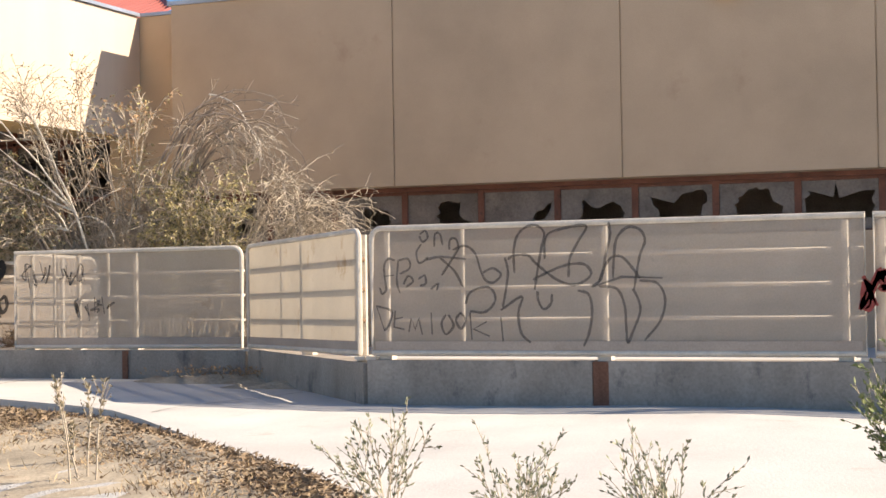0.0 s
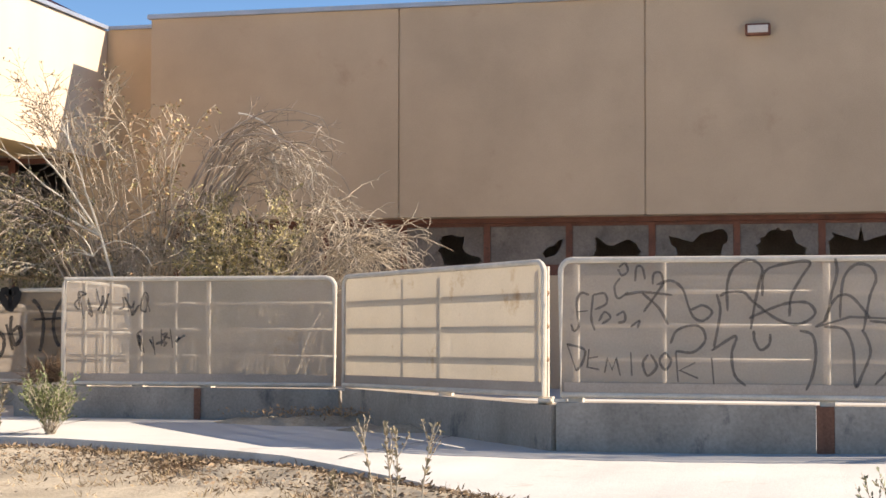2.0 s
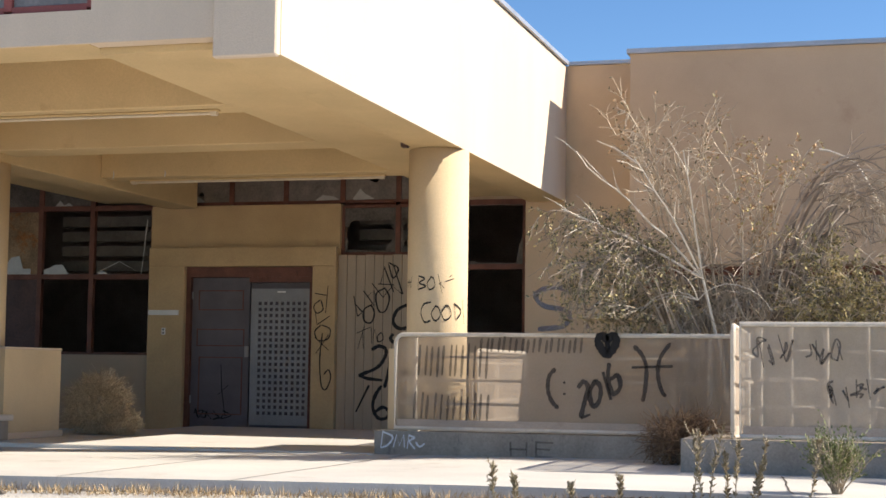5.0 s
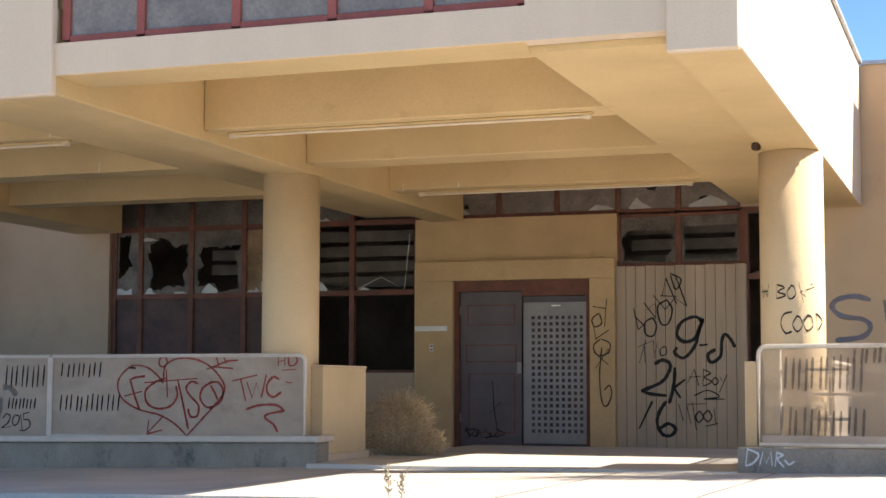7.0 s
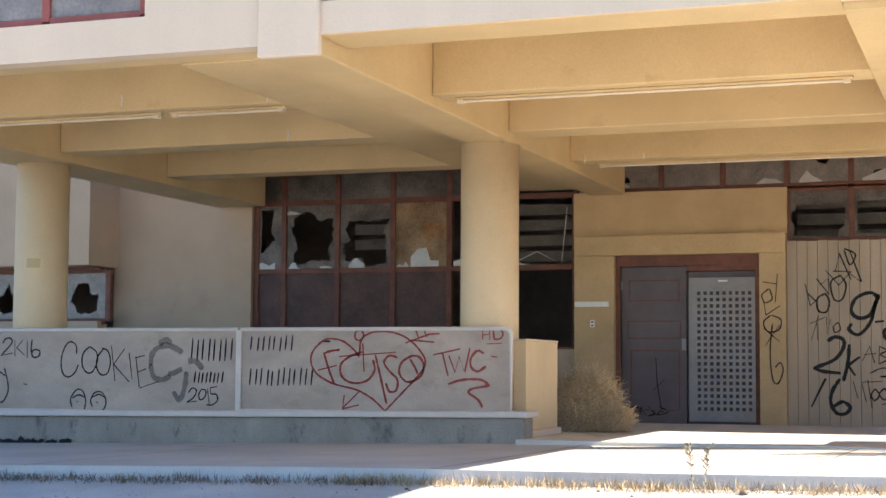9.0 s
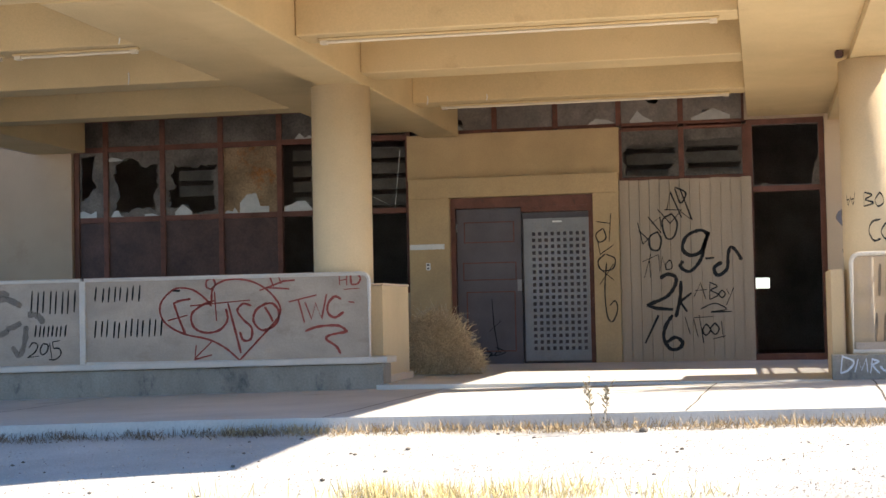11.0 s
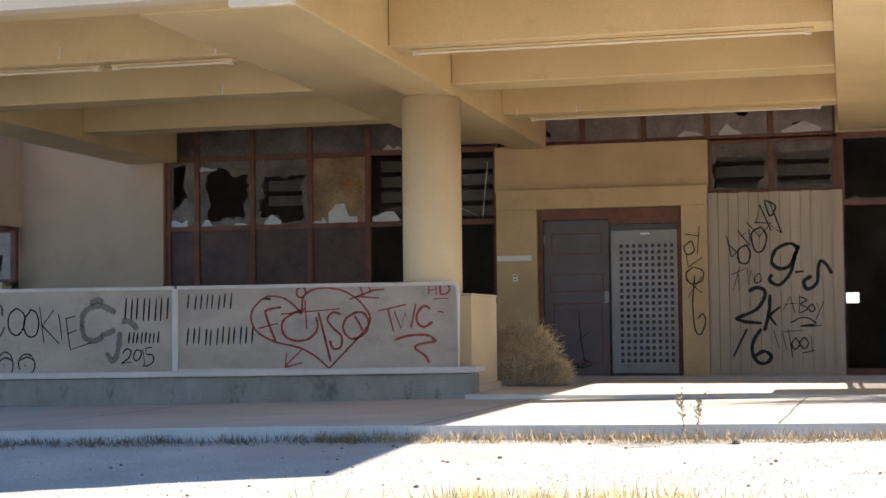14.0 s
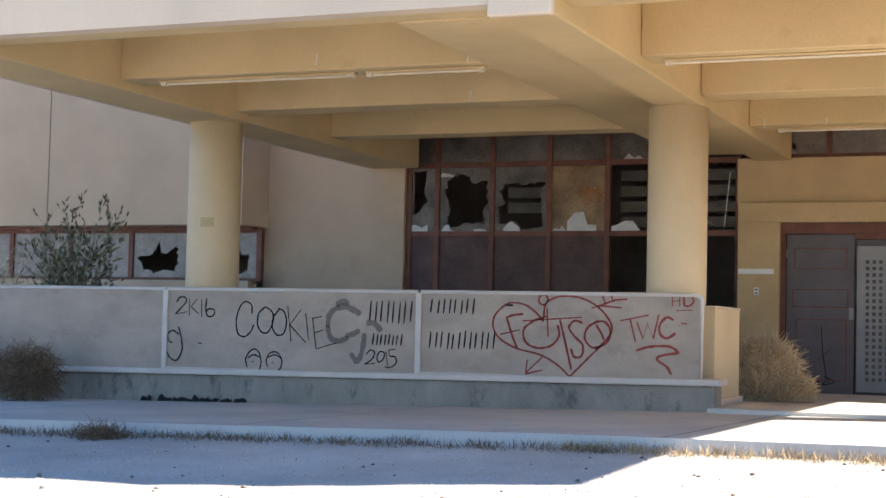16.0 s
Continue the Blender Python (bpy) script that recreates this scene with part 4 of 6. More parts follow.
# planter panels
spray("black sprayed number 2K16 on the panel", [flow([(-5.837, 0.943), (-5.802, 0.995), (-5.735, 1.002), (-5.718, 0.945), (-5.854, 0.808)]), [(-5.854, 0.808), (-5.692, 0.836)], [(-5.675, 0.99), (-5.668, 0.799)], [(-5.571, 0.979), (-5.649, 0.895), (-5.543, 0.813)], [(-5.512, 0.98), (-5.505, 0.782)], flow([(-5.446, 0.993), (-5.456, 0.866), (-5.424, 0.79), (-5.351, 0.804), (-5.346, 0.861), (-5.413, 0.873), (-5.448, 0.84)])], on_planter, 0.014, BLACK, 1)
spray("black sprayed digit on the panel", [flow([(-5.794, 0.579), (-5.878, 0.622), (-5.943, 0.575), (-5.933, 0.511), (-5.88, 0.481)]), flow([(-5.805, 0.668), (-5.762, 0.528), (-5.75, 0.401), (-5.82, 0.284), (-5.911, 0.32), (-5.959, 0.395)]), [(-5.546, 0.489), (-5.494, 0.483)]], on_planter, 0.014, BLACK, 2)
spray("black sprayed word COOKIE on the panel", [flow([(-4.86, 0.825), (-4.871, 0.925), (-4.951, 0.962), (-5.02, 0.892), (-5.059, 0.746), (-5.032, 0.608), (-4.952, 0.572), (-4.875, 0.624), (-4.835, 0.706)]), flow([(-4.692, 0.909), (-4.775, 0.833), (-4.785, 0.707), (-4.732, 0.627), (-4.654, 0.628), (-4.594, 0.742), (-4.604, 0.848), (-4.692, 0.909)]), flow([(-4.521, 0.881), (-4.589, 0.792), (-4.599, 0.68), (-4.54, 0.6), (-4.456, 0.62), (-4.425, 0.745), (-4.457, 0.857), (-4.535, 0.893)]), [(-4.416, 0.92), (-4.362, 0.529)], [(-4.247, 0.885), (-4.382, 0.715), (-4.181, 0.521)], [(-4.19, 0.842), (-4.147, 0.553)], [(-4.106, 0.801), (-4.054, 0.469)], [(-4.105, 0.788), (-3.989, 0.815)], [(-4.08, 0.628), (-3.971, 0.668)], [(-4.054, 0.456), (-3.809, 0.53)]], on_planter, 0.013, BLACK, 3)
spray("smudged grey-black spray loops on the panel", [flow([(-3.916, 0.693), (-3.906, 0.816), (-3.84, 0.891), (-3.718, 0.924), (-3.595, 0.883), (-3.526, 0.841)]), flow([(-3.821, 0.935), (-3.74, 0.979), (-3.664, 0.949)]), flow([(-3.924, 0.724), (-3.879, 0.584), (-3.775, 0.549), (-3.668, 0.594)]), flow([(-3.695, 0.606), (-3.608, 0.632), (-3.528, 0.671)]), flow([(-3.456, 0.757), (-3.355, 0.747), (-3.273, 0.664)]), flow([(-3.473, 0.641), (-3.495, 0.458), (-3.552, 0.335), (-3.636, 0.424)])], on_planter, 0.05, SPRAYHAZE, 4)
spray("two black sprayed arches with dots", [flow([(-4.905, 0.234), (-4.923, 0.334), (-4.847, 0.43), (-4.768, 0.413), (-4.729, 0.302), (-4.747, 0.208)]), flow([(-4.901, 0.335), (-4.824, 0.374), (-4.737, 0.345)]), [(-4.85, 0.305), (-4.828, 0.293)], flow([(-4.642, 0.242), (-4.665, 0.316), (-4.618, 0.398), (-4.534, 0.407), (-4.475, 0.334), (-4.479, 0.247), (-4.541, 0.183)]), flow([(-4.645, 0.348), (-4.561, 0.381), (-4.483, 0.346)]), [(-4.594, 0.299), (-4.572, 0.288)]], on_planter, 0.012, BLACK, 5)
spray("black sprayed year 2015 on the panel", [flow([(-3.446, 0.411), (-3.401, 0.461), (-3.347, 0.438), (-3.378, 0.364), (-3.464, 0.307)]), [(-3.464, 0.307), (-3.337, 0.323)], flow([(-3.287, 0.452), (-3.319, 0.39), (-3.297, 0.336), (-3.245, 0.368), (-3.233, 0.435), (-3.287, 0.452)]), [(-3.214, 0.46), (-3.19, 0.297)], [(-3.102, 0.481), (-3.181, 0.466), (-3.172, 0.4)], flow([(-3.172, 0.4), (-3.106, 0.396), (-3.091, 0.336), (-3.15, 0.286), (-3.222, 0.284)])], on_planter, 0.012, BLACK, 7)
spray("red sprayed heart with an arrow on the panel", [flow([(-1.15, 0.248), (-1.292, 0.37), (-1.477, 0.464), (-1.725, 0.521), (-1.914, 0.616), (-1.992, 0.732), (-1.982, 0.85), (-1.89, 0.951), (-1.797, 0.994), (-1.642, 0.973), (-1.516, 0.887), (-1.441, 0.801)]), flow([(-1.442, 0.83), (-1.426, 0.976), (-1.336, 1.047), (-1.184, 1.072), (-1.003, 1.04), (-0.852, 0.956), (-0.748, 0.843), (-0.711, 0.758), (-0.739, 0.672), (-0.844, 0.555), (-0.932, 0.467), (-1.05, 0.349), (-1.15, 0.248)]), flow([(-1.41, 1.092), (-1.483, 1.068), (-1.494, 1.004), (-1.445, 0.976), (-1.397, 1.023), (-1.422, 1.086)])], on_planter, 0.016, REDSPRAY, 9)
spray("red sprayed arrow head and feathers", [[(-0.929, 0.949), (-0.675, 1.038), (-0.557, 1.046)], [(-0.818, 1.088), (-0.781, 0.985)], [(-0.735, 1.112), (-0.698, 1.009)], [(-0.864, 0.978), (-0.615, 0.959)], [(-1.446, 0.441), (-1.627, 0.273)], [(-1.611, 0.408), (-1.627, 0.262), (-1.443, 0.308)]], on_planter, 0.02, REDSPRAY, 90)
spray("red sprayed word FATSO in the heart", [flow([(-1.856, 0.835), (-1.776, 0.865), (-1.664, 0.879)]), flow([(-1.844, 0.835), (-1.791, 0.678), (-1.725, 0.521)]), [(-1.915, 0.663), (-1.698, 0.715)], flow([(-1.405, 0.86), (-1.546, 0.811), (-1.655, 0.721), (-1.634, 0.593), (-1.509, 0.533), (-1.357, 0.559), (-1.273, 0.66), (-1.288, 0.775)]), [(-1.407, 0.947), (-1.389, 0.651)], [(-1.669, 0.809), (-1.029, 0.855)], flow([(-1.265, 0.828), (-1.206, 0.604), (-1.134, 0.318)]), flow([(-1.016, 0.798), (-1.107, 0.819), (-1.166, 0.749), (-1.104, 0.658), (-1.018, 0.574), (-1.028, 0.464), (-1.106, 0.451), (-1.144, 0.536)]), flow([(-0.849, 0.824), (-0.967, 0.753), (-0.995, 0.637), (-0.904, 0.548), (-0.762, 0.608), (-0.729, 0.729), (-0.789, 0.813), (-0.879, 0.812)]), flow([(-0.878, 0.783), (-0.823, 0.698), (-0.792, 0.63)])], on_planter, 0.019, REDSPRAY, 10)
spray("red sprayed letters TWC, underlined", [[(-0.624, 0.828), (-0.332, 0.89)], [(-0.524, 0.847), (-0.462, 0.615)], [(-0.454, 0.82), (-0.387, 0.651), (-0.343, 0.811), (-0.282, 0.654), (-0.228, 0.897)], flow([(-0.077, 0.844), (-0.147, 0.871), (-0.215, 0.796), (-0.213, 0.706), (-0.144, 0.662), (-0.053, 0.715)]), [(-0.003, 0.817), (0.06, 0.807)], flow([(-0.46, 0.53), (-0.316, 0.574), (-0.114, 0.579), (-0.015, 0.52)]), flow([(-0.015, 0.52), (-0.198, 0.487), (-0.238, 0.446), (-0.139, 0.376), (-0.092, 0.299)])], on_planter, 0.02, REDSPRAY, 11)
spray("red sprayed letters HD, underlined", [[(-0.093, 1.086), (-0.091, 0.984)], [(-0.018, 1.092), (-0.016, 0.98)], [(-0.092, 1.029), (-0.017, 1.041)], flow([(0.029, 0.986), (0.028, 1.093), (0.091, 1.088), (0.125, 1.043), (0.092, 0.993), (0.029, 0.986)]), [(-0.05, 0.94), (0.115, 0.948)]], on_planter, 0.015, REDSPRAY, 12)
spray("thick black dash on the panel", [[(-1.872, 0.969), (-1.778, 0.965)]], on_planter, 0.03, BLACK, 91)
spray("black sprayed bars in two short rows", upright_bars(-3.44, 0.76, 0.54, 0.24, 4, 6), on_planter, 0.014, BLACK, 6)
spray("black sprayed bars in two short rows", upright_bars(-3.39, 0.52, 0.37, 0.12, 4, 61), on_planter, 0.014, BLACK, 61)
spray("black sprayed bars on the panel", upright_bars(-2.72, 0.87, 0.54, 0.16, 4, 8), on_planter, 0.014, BLACK, 8)
spray("black sprayed bars on the panel", upright_bars(-2.73, 0.50, 0.78, 0.18, 6, 81), on_planter, 0.014, BLACK, 81)
# plywood boarding and door surround
spray("tangled black tag rising across the boarding", [[(2.48, 1.8), (2.54, 1.52)], [(2.49, 1.7), (2.61, 1.58), (2.54, 1.52)], flow([(2.74, 1.68), (2.63, 1.61), (2.64, 1.46), (2.74, 1.44), (2.78, 1.57), (2.73, 1.68)]), [(2.62, 1.87), (2.78, 1.66), (2.77, 1.87), (2.66, 1.78)], flow([(2.93, 1.91), (2.8, 1.82), (2.84, 1.6), (2.94, 1.6), (2.99, 1.78), (2.92, 1.91)]), [(2.74, 1.97), (2.9, 1.78), (3.05, 1.95), (2.83, 1.96)], [(2.86, 1.96), (2.91, 2.19), (3.05, 1.85)], flow([(2.97, 2.25), (3.11, 2.17), (3.04, 2.04), (2.97, 2.23)]), [(3.04, 2.22), (3.18, 1.82), (3.05, 1.92)]], on_wood, 0.018, BLACK, 16)
spray("thin black scrawl on the boarding", [[(2.64, 1.39), (2.55, 1.08)], [(2.53, 1.29), (2.74, 1.38)], [(2.62, 1.3), (2.63, 1.08)], [(2.74, 1.37), (2.75, 1.15), (2.79, 1.35), (2.83, 1.18)], flow([(2.83, 1.26), (2.89, 1.3), (2.91, 1.21), (2.84, 1.18), (2.83, 1.26)])], on_wood, 0.012, BLACK, 48)
spray("black sprayed marks 9-5 on the boarding", [flow([(3.4, 1.6), (3.29, 1.68), (3.11, 1.61), (3.05, 1.45), (3.14, 1.36), (3.28, 1.4), (3.36, 1.59)]), flow([(3.39, 1.66), (3.34, 1.5), (3.28, 1.3), (3.14, 1.15), (3.02, 1.21), (3.05, 1.29)]), [(3.34, 1.31), (3.45, 1.32)], flow([(3.55, 1.26), (3.45, 1.19), (3.49, 1.09), (3.61, 1.17), (3.63, 1.36), (3.67, 1.45), (3.74, 1.39), (3.8, 1.28)])], on_wood, 0.036, BLACK, 13)
spray("black sprayed marks 2K on the boarding", [flow([(2.75, 1.07), (2.85, 1.12), (2.95, 1.08), (2.94, 0.97), (2.83, 0.83), (2.57, 0.72)]), [(2.57, 0.72), (2.7, 0.68), (2.91, 0.66)], flow([(3.02, 1.03), (3, 0.79), (2.94, 0.56)]), [(3.15, 0.87), (3, 0.76), (3.09, 0.63)]], on_wood, 0.038, BLACK, 14)
spray("black sprayed number 16 on the boarding", [[(2.72, 0.59), (2.54, 0.23)], flow([(2.9, 0.59), (2.81, 0.45), (2.78, 0.3), (2.85, 0.16), (2.96, 0.15), (3.02, 0.23), (2.93, 0.3), (2.82, 0.24)])], on_wood, 0.036, BLACK, 15)
spray("small tangled black tag on the boarding", [[(3.18, 0.82), (3.27, 1), (3.33, 0.79)], [(3.2, 0.9), (3.35, 0.91)], [(3.39, 1.01), (3.38, 0.78)], flow([(3.39, 1), (3.48, 0.95), (3.4, 0.9), (3.49, 0.84), (3.38, 0.78)]), flow([(3.54, 0.9), (3.5, 0.85), (3.54, 0.8), (3.58, 0.85), (3.54, 0.9)]), [(3.6, 0.91), (3.63, 0.84)], [(3.69, 0.93), (3.59, 0.7)], flow([(3.26, 0.66), (3.44, 0.73), (3.59, 0.65), (3.39, 0.62), (3.66, 0.62)])], on_wood, 0.013, BLACK, 17)
spray("second small tangled black tag on the boarding", [[(3.06, 0.56), (3.12, 0.34), (3.17, 0.53), (3.22, 0.3)], [(3.24, 0.58), (3.29, 0.22)], flow([(3.33, 0.47), (3.28, 0.39), (3.32, 0.32), (3.38, 0.39), (3.33, 0.47)]), flow([(3.44, 0.48), (3.38, 0.4), (3.44, 0.33), (3.49, 0.4), (3.44, 0.48)]), [(3.52, 0.5), (3.54, 0.28)], [(3.17, 0.55), (3.42, 0.56)], [(3.41, 0.27), (3.57, 0.31)]], on_wood, 0.015, BLACK, 18)
spray("tall thin black tag on the door surround", [[(1.95, 1.83), (2.13, 1.8)], [(2.14, 1.93), (2.11, 1.56)], flow([(2.03, 1.74), (1.94, 1.66), (1.98, 1.56), (2.07, 1.61), (2.04, 1.74)]), [(1.96, 1.59), (1.99, 1.4), (2.17, 1.52)], flow([(2.05, 1.4), (1.96, 1.31), (2.01, 1.19), (2.15, 1.21), (2.18, 1.34), (2.06, 1.4)]), [(1.96, 1.23), (2.16, 1.06)], [(2.16, 1.27), (1.98, 1.01)], flow([(2.07, 1.29), (2.04, 0.96), (2.05, 0.7), (2.08, 0.55), (2.14, 0.53), (2.2, 0.68), (2.17, 0.79), (2.1, 0.73)])], on_surround, 0.014, BLACK, 19)
spray("thin black tag at the foot of the door", loops(0.1, 0.08, 0.6, 0.14, 4, 20) + [[(0.52, 0.85), (0.54, 0.5), (0.6, 0.12)], [(0.48, 0.42), (0.64, 0.56)]], lambda u, v: (u, -0.004, v), 0.012, BLACK, 20)
# column, railing, base
spray("faint yellow spray patch on the round column", [[(-1.55 + 0.06 * k, 1.83 + 0.035 * j) for k in range(10)] for j in range(3)], lambda u, v: (-5.65 + 0.309 * math.cos(u), -5.0 + 0.309 * math.sin(u), v), 0.03, YELLOWFADE, 70)
spray("black sprayed letters on the round column", [[(-1.94, 1.743), (-1.96, 1.608)], flow([(-1.94, 1.743), (-1.7, 1.714), (-1.92, 1.675), (-1.66, 1.64), (-1.96, 1.608)]), flow([(-1.49, 1.73), (-1.62, 1.668), (-1.54, 1.606), (-1.37, 1.64), (-1.41, 1.714), (-1.51, 1.736)]), [(-1.27, 1.765), (-1.13, 1.568)], [(-0.8, 1.752), (-1.23, 1.663), (-1.06, 1.625)], [(-1.03, 1.687), (-0.73, 1.719)]], on_column, 0.013, BLACK, 21)
spray("black sprayed letters on the round column", [[(-2.65, 1.746), (-2.55, 1.629), (-2.43, 1.703), (-2.33, 1.63), (-2.25, 1.752)], [(-2.63, 1.685), (-2.28, 1.688)]], on_column, 0.014, BLACK, 26)
spray("black sprayed word COODIE on the round column", [flow([(-1.48, 1.482), (-1.73, 1.46), (-1.83, 1.375), (-1.7, 1.285), (-1.49, 1.297)]), flow([(-1.35, 1.438), (-1.47, 1.364), (-1.34, 1.297), (-1.18, 1.348), (-1.24, 1.427), (-1.36, 1.443)]), flow([(-1, 1.445), (-1.14, 1.377), (-1.03, 1.304), (-0.82, 1.351), (-0.88, 1.435), (-1.03, 1.451)]), [(-0.7, 1.476), (-0.64, 1.307)], flow([(-0.7, 1.471), (-0.4, 1.4), (-0.62, 1.308)]), [(-0.32, 1.52), (-0.22, 1.266)], [(0.14, 1.481), (0.29, 1.328)], [(0.15, 1.47), (0.29, 1.484)], [(0.29, 1.403), (0.29, 1.415)], [(0.29, 1.328), (0.29, 1.346)]], on_column, 0.016, BLACK, 22)
spray("black sprayed fish sign on the railing sheet", [flow([(7.219, 1.063), (7.3, 0.973), (7.339, 0.841), (7.324, 0.64), (7.303, 0.544)]), flow([(7.562, 1.092), (7.467, 0.949), (7.446, 0.79), (7.484, 0.642), (7.522, 0.596)]), [(7.199, 0.861), (7.585, 0.876)]], on_gpanel, 0.03, SPRAYBLACK, 25)
spray("black sprayed year 2016 on the railing sheet", [flow([(6.688, 0.661), (6.742, 0.721), (6.787, 0.663), (6.749, 0.513), (6.718, 0.379)]), [(6.718, 0.379), (6.811, 0.413)], flow([(6.857, 0.739), (6.803, 0.62), (6.832, 0.493), (6.891, 0.537), (6.907, 0.665), (6.852, 0.744)]), [(6.927, 0.815), (7.006, 0.555)], flow([(6.987, 0.901), (6.977, 0.762), (7.022, 0.613), (7.092, 0.673), (7.069, 0.784), (6.999, 0.746)])], on_gpanel, 0.034, SPRAYBLACK, 26)
spray("black sprayed curve and dots on the railing sheet", [flow([(6.471, 0.841), (6.41, 0.765), (6.4, 0.635), (6.44, 0.528), (6.502, 0.465)]), [(6.549, 0.718), (6.566, 0.702)], [(6.55, 0.611), (6.567, 0.595)]], on_gpanel, 0.03, SPRAYBLACK, 27)
spray("solid black sprayed heart on the railing sheet", [flow([(6.969, 1.104), (6.919, 1.157), (6.876, 1.114), (6.909, 1.039), (6.97, 0.975), (7.029, 1.045), (7.056, 1.12), (7.012, 1.157), (6.969, 1.104)]), [(6.969, 1.104), (6.970, 1.007)]], on_gpanel, 0.06, BLACK, 28)
spray("grey-black sprayed bars along the railing top", upright_bars(5.71, 0.99, 1.04, 0.14, 9, 24), on_gpanel, 0.02, SPRAYDUST, 24)
spray("grey-black sprayed bars on the railing sheet", upright_bars(5.09, 0.75, 0.74, 0.31, 6, 241), on_gpanel, 0.02, SPRAYDUST, 241)
spray("grey-black sprayed bars on the railing sheet", upright_bars(5.05, 0.34, 0.79, 0.25, 6, 242), on_gpanel, 0.02, SPRAYDUST, 242)
spray("white sprayed tag on the concrete base", [[(4.76, 0.215), (4.74, 0.047)], flow([(4.76, 0.204), (4.86, 0.156), (4.812, 0.078), (4.74, 0.047)]), [(4.868, 0.056), (4.902, 0.181), (4.929, 0.071), (4.973, 0.18), (4.984, 0.055)], [(5.029, 0.185), (5.009, 0.044)], flow([(5.028, 0.174), (5.083, 0.152), (5.032, 0.117), (5.09, 0.043)]), flow([(5.097, 0.111), (5.136, 0.068), (5.188, 0.099)])], on_base, 0.014, WHITESPRAY, 29)
spray("pale grey faded marks on the concrete base", word_lines("HE", 6.0, 0.0, 0.5, 0.14, 0, 0, 29), on_base, 0.025, SPRAYHAZE, 290)
spray("faded blue sprayed letters on the stucco wall", [flow([(5.5, 1.86), (5.3, 1.91), (5.09, 1.87), (5.03, 1.77), (5.15, 1.66), (5.4, 1.62), (5.49, 1.52), (5.38, 1.4), (5.06, 1.36)]), [(5.66, 1.86), (5.72, 1.37)], [(6, 1.86), (5.75, 1.61), (6.02, 1.39)]], on_setback, 0.05, BLUEFADE, 37)
spray("faint grey scrawl on the railing sheet", loops(8.47, 0.89, 0.71, 0.23, 8, 34), on_f1, 0.013, SPRAYDUST, 34)
spray("faint grey scrawl on the railing sheet", loops(8.99, 0.58, 0.50, 0.20, 6, 35), on_f1, 0.015, SPRAYDUST, 35)
spray("small looped grey letters on the railing sheet", [flow([(13.561, 1.234), (13.601, 1.261), (13.621, 1.21), (13.581, 1.179), (13.554, 1.222)]), flow([(13.671, 1.139), (13.68, 1.233), (13.719, 1.232), (13.738, 1.151)]), flow([(13.789, 1.116), (13.797, 1.189), (13.844, 1.193), (13.867, 1.119)]), flow([(13.569, 1.163), (13.53, 1.101), (13.553, 1.023), (13.624, 1.066)])], on_f, 0.012, SPRAYDUST, 30)
spray("row of tangled grey letters on the railing sheet", [flow([(13.355, 1.047), (13.303, 1.059), (13.271, 1.008), (13.275, 0.91), (13.283, 0.832), (13.251, 0.8), (13.231, 0.847)]), [(13.271, 0.93), (13.347, 0.938)], flow([(13.383, 1.047), (13.37, 0.891), (13.394, 0.805)]), flow([(13.383, 1.047), (13.462, 1.055), (13.474, 0.988), (13.394, 0.945)]), flow([(13.422, 0.867), (13.462, 0.93), (13.501, 0.891), (13.442, 0.848)]), flow([(13.541, 0.906), (13.592, 0.93), (13.6, 0.871), (13.553, 0.856)]), flow([(13.639, 0.829), (13.698, 0.871), (13.686, 0.821)])], on_f, 0.013, SPRAYDUST, 33)
spray("grey crossed and looped tag on the railing sheet", [flow([(13.6, 1.046), (13.718, 1.065), (13.921, 1.045)]), flow([(13.718, 1.058), (13.827, 0.96), (13.893, 0.844)]), flow([(13.726, 0.93), (13.796, 1.026), (13.867, 1.131)]), flow([(13.816, 1.115), (13.913, 1.142), (13.991, 1.084), (14.029, 0.968), (14.067, 0.891), (14.128, 0.872), (14.186, 0.929), (14.125, 0.975), (14.048, 0.945)]), flow([(14.217, 1.052), (14.24, 0.948), (14.22, 0.807), (14.196, 0.692)]), flow([(13.908, 0.717), (13.951, 0.806), (14.067, 0.841), (14.128, 0.806), (14.135, 0.73), (14.058, 0.66), (13.943, 0.667)]), [(13.943, 0.66), (13.957, 0.46)]], on_f, 0.014, SPRAYDUST, 34)
spray("second row of grey letters on the railing sheet", [[(13.202, 0.714), (13.266, 0.526)], flow([(13.202, 0.71), (13.322, 0.672), (13.306, 0.578), (13.266, 0.526)]), [(13.354, 0.676), (13.342, 0.554), (13.425, 0.536)], [(13.35, 0.613), (13.414, 0.625)], [(13.461, 0.517), (13.481, 0.618), (13.512, 0.536), (13.54, 0.618), (13.567, 0.498)], [(13.639, 0.658), (13.646, 0.499)], flow([(13.756, 0.643), (13.721, 0.581), (13.752, 0.5), (13.814, 0.562), (13.775, 0.643)]), flow([(13.869, 0.659), (13.834, 0.601), (13.872, 0.54), (13.911, 0.602), (13.869, 0.659)]), [(14.073, 0.591), (13.969, 0.537), (14.092, 0.484)]], on_f, 0.014, SPRAYDUST, 31)
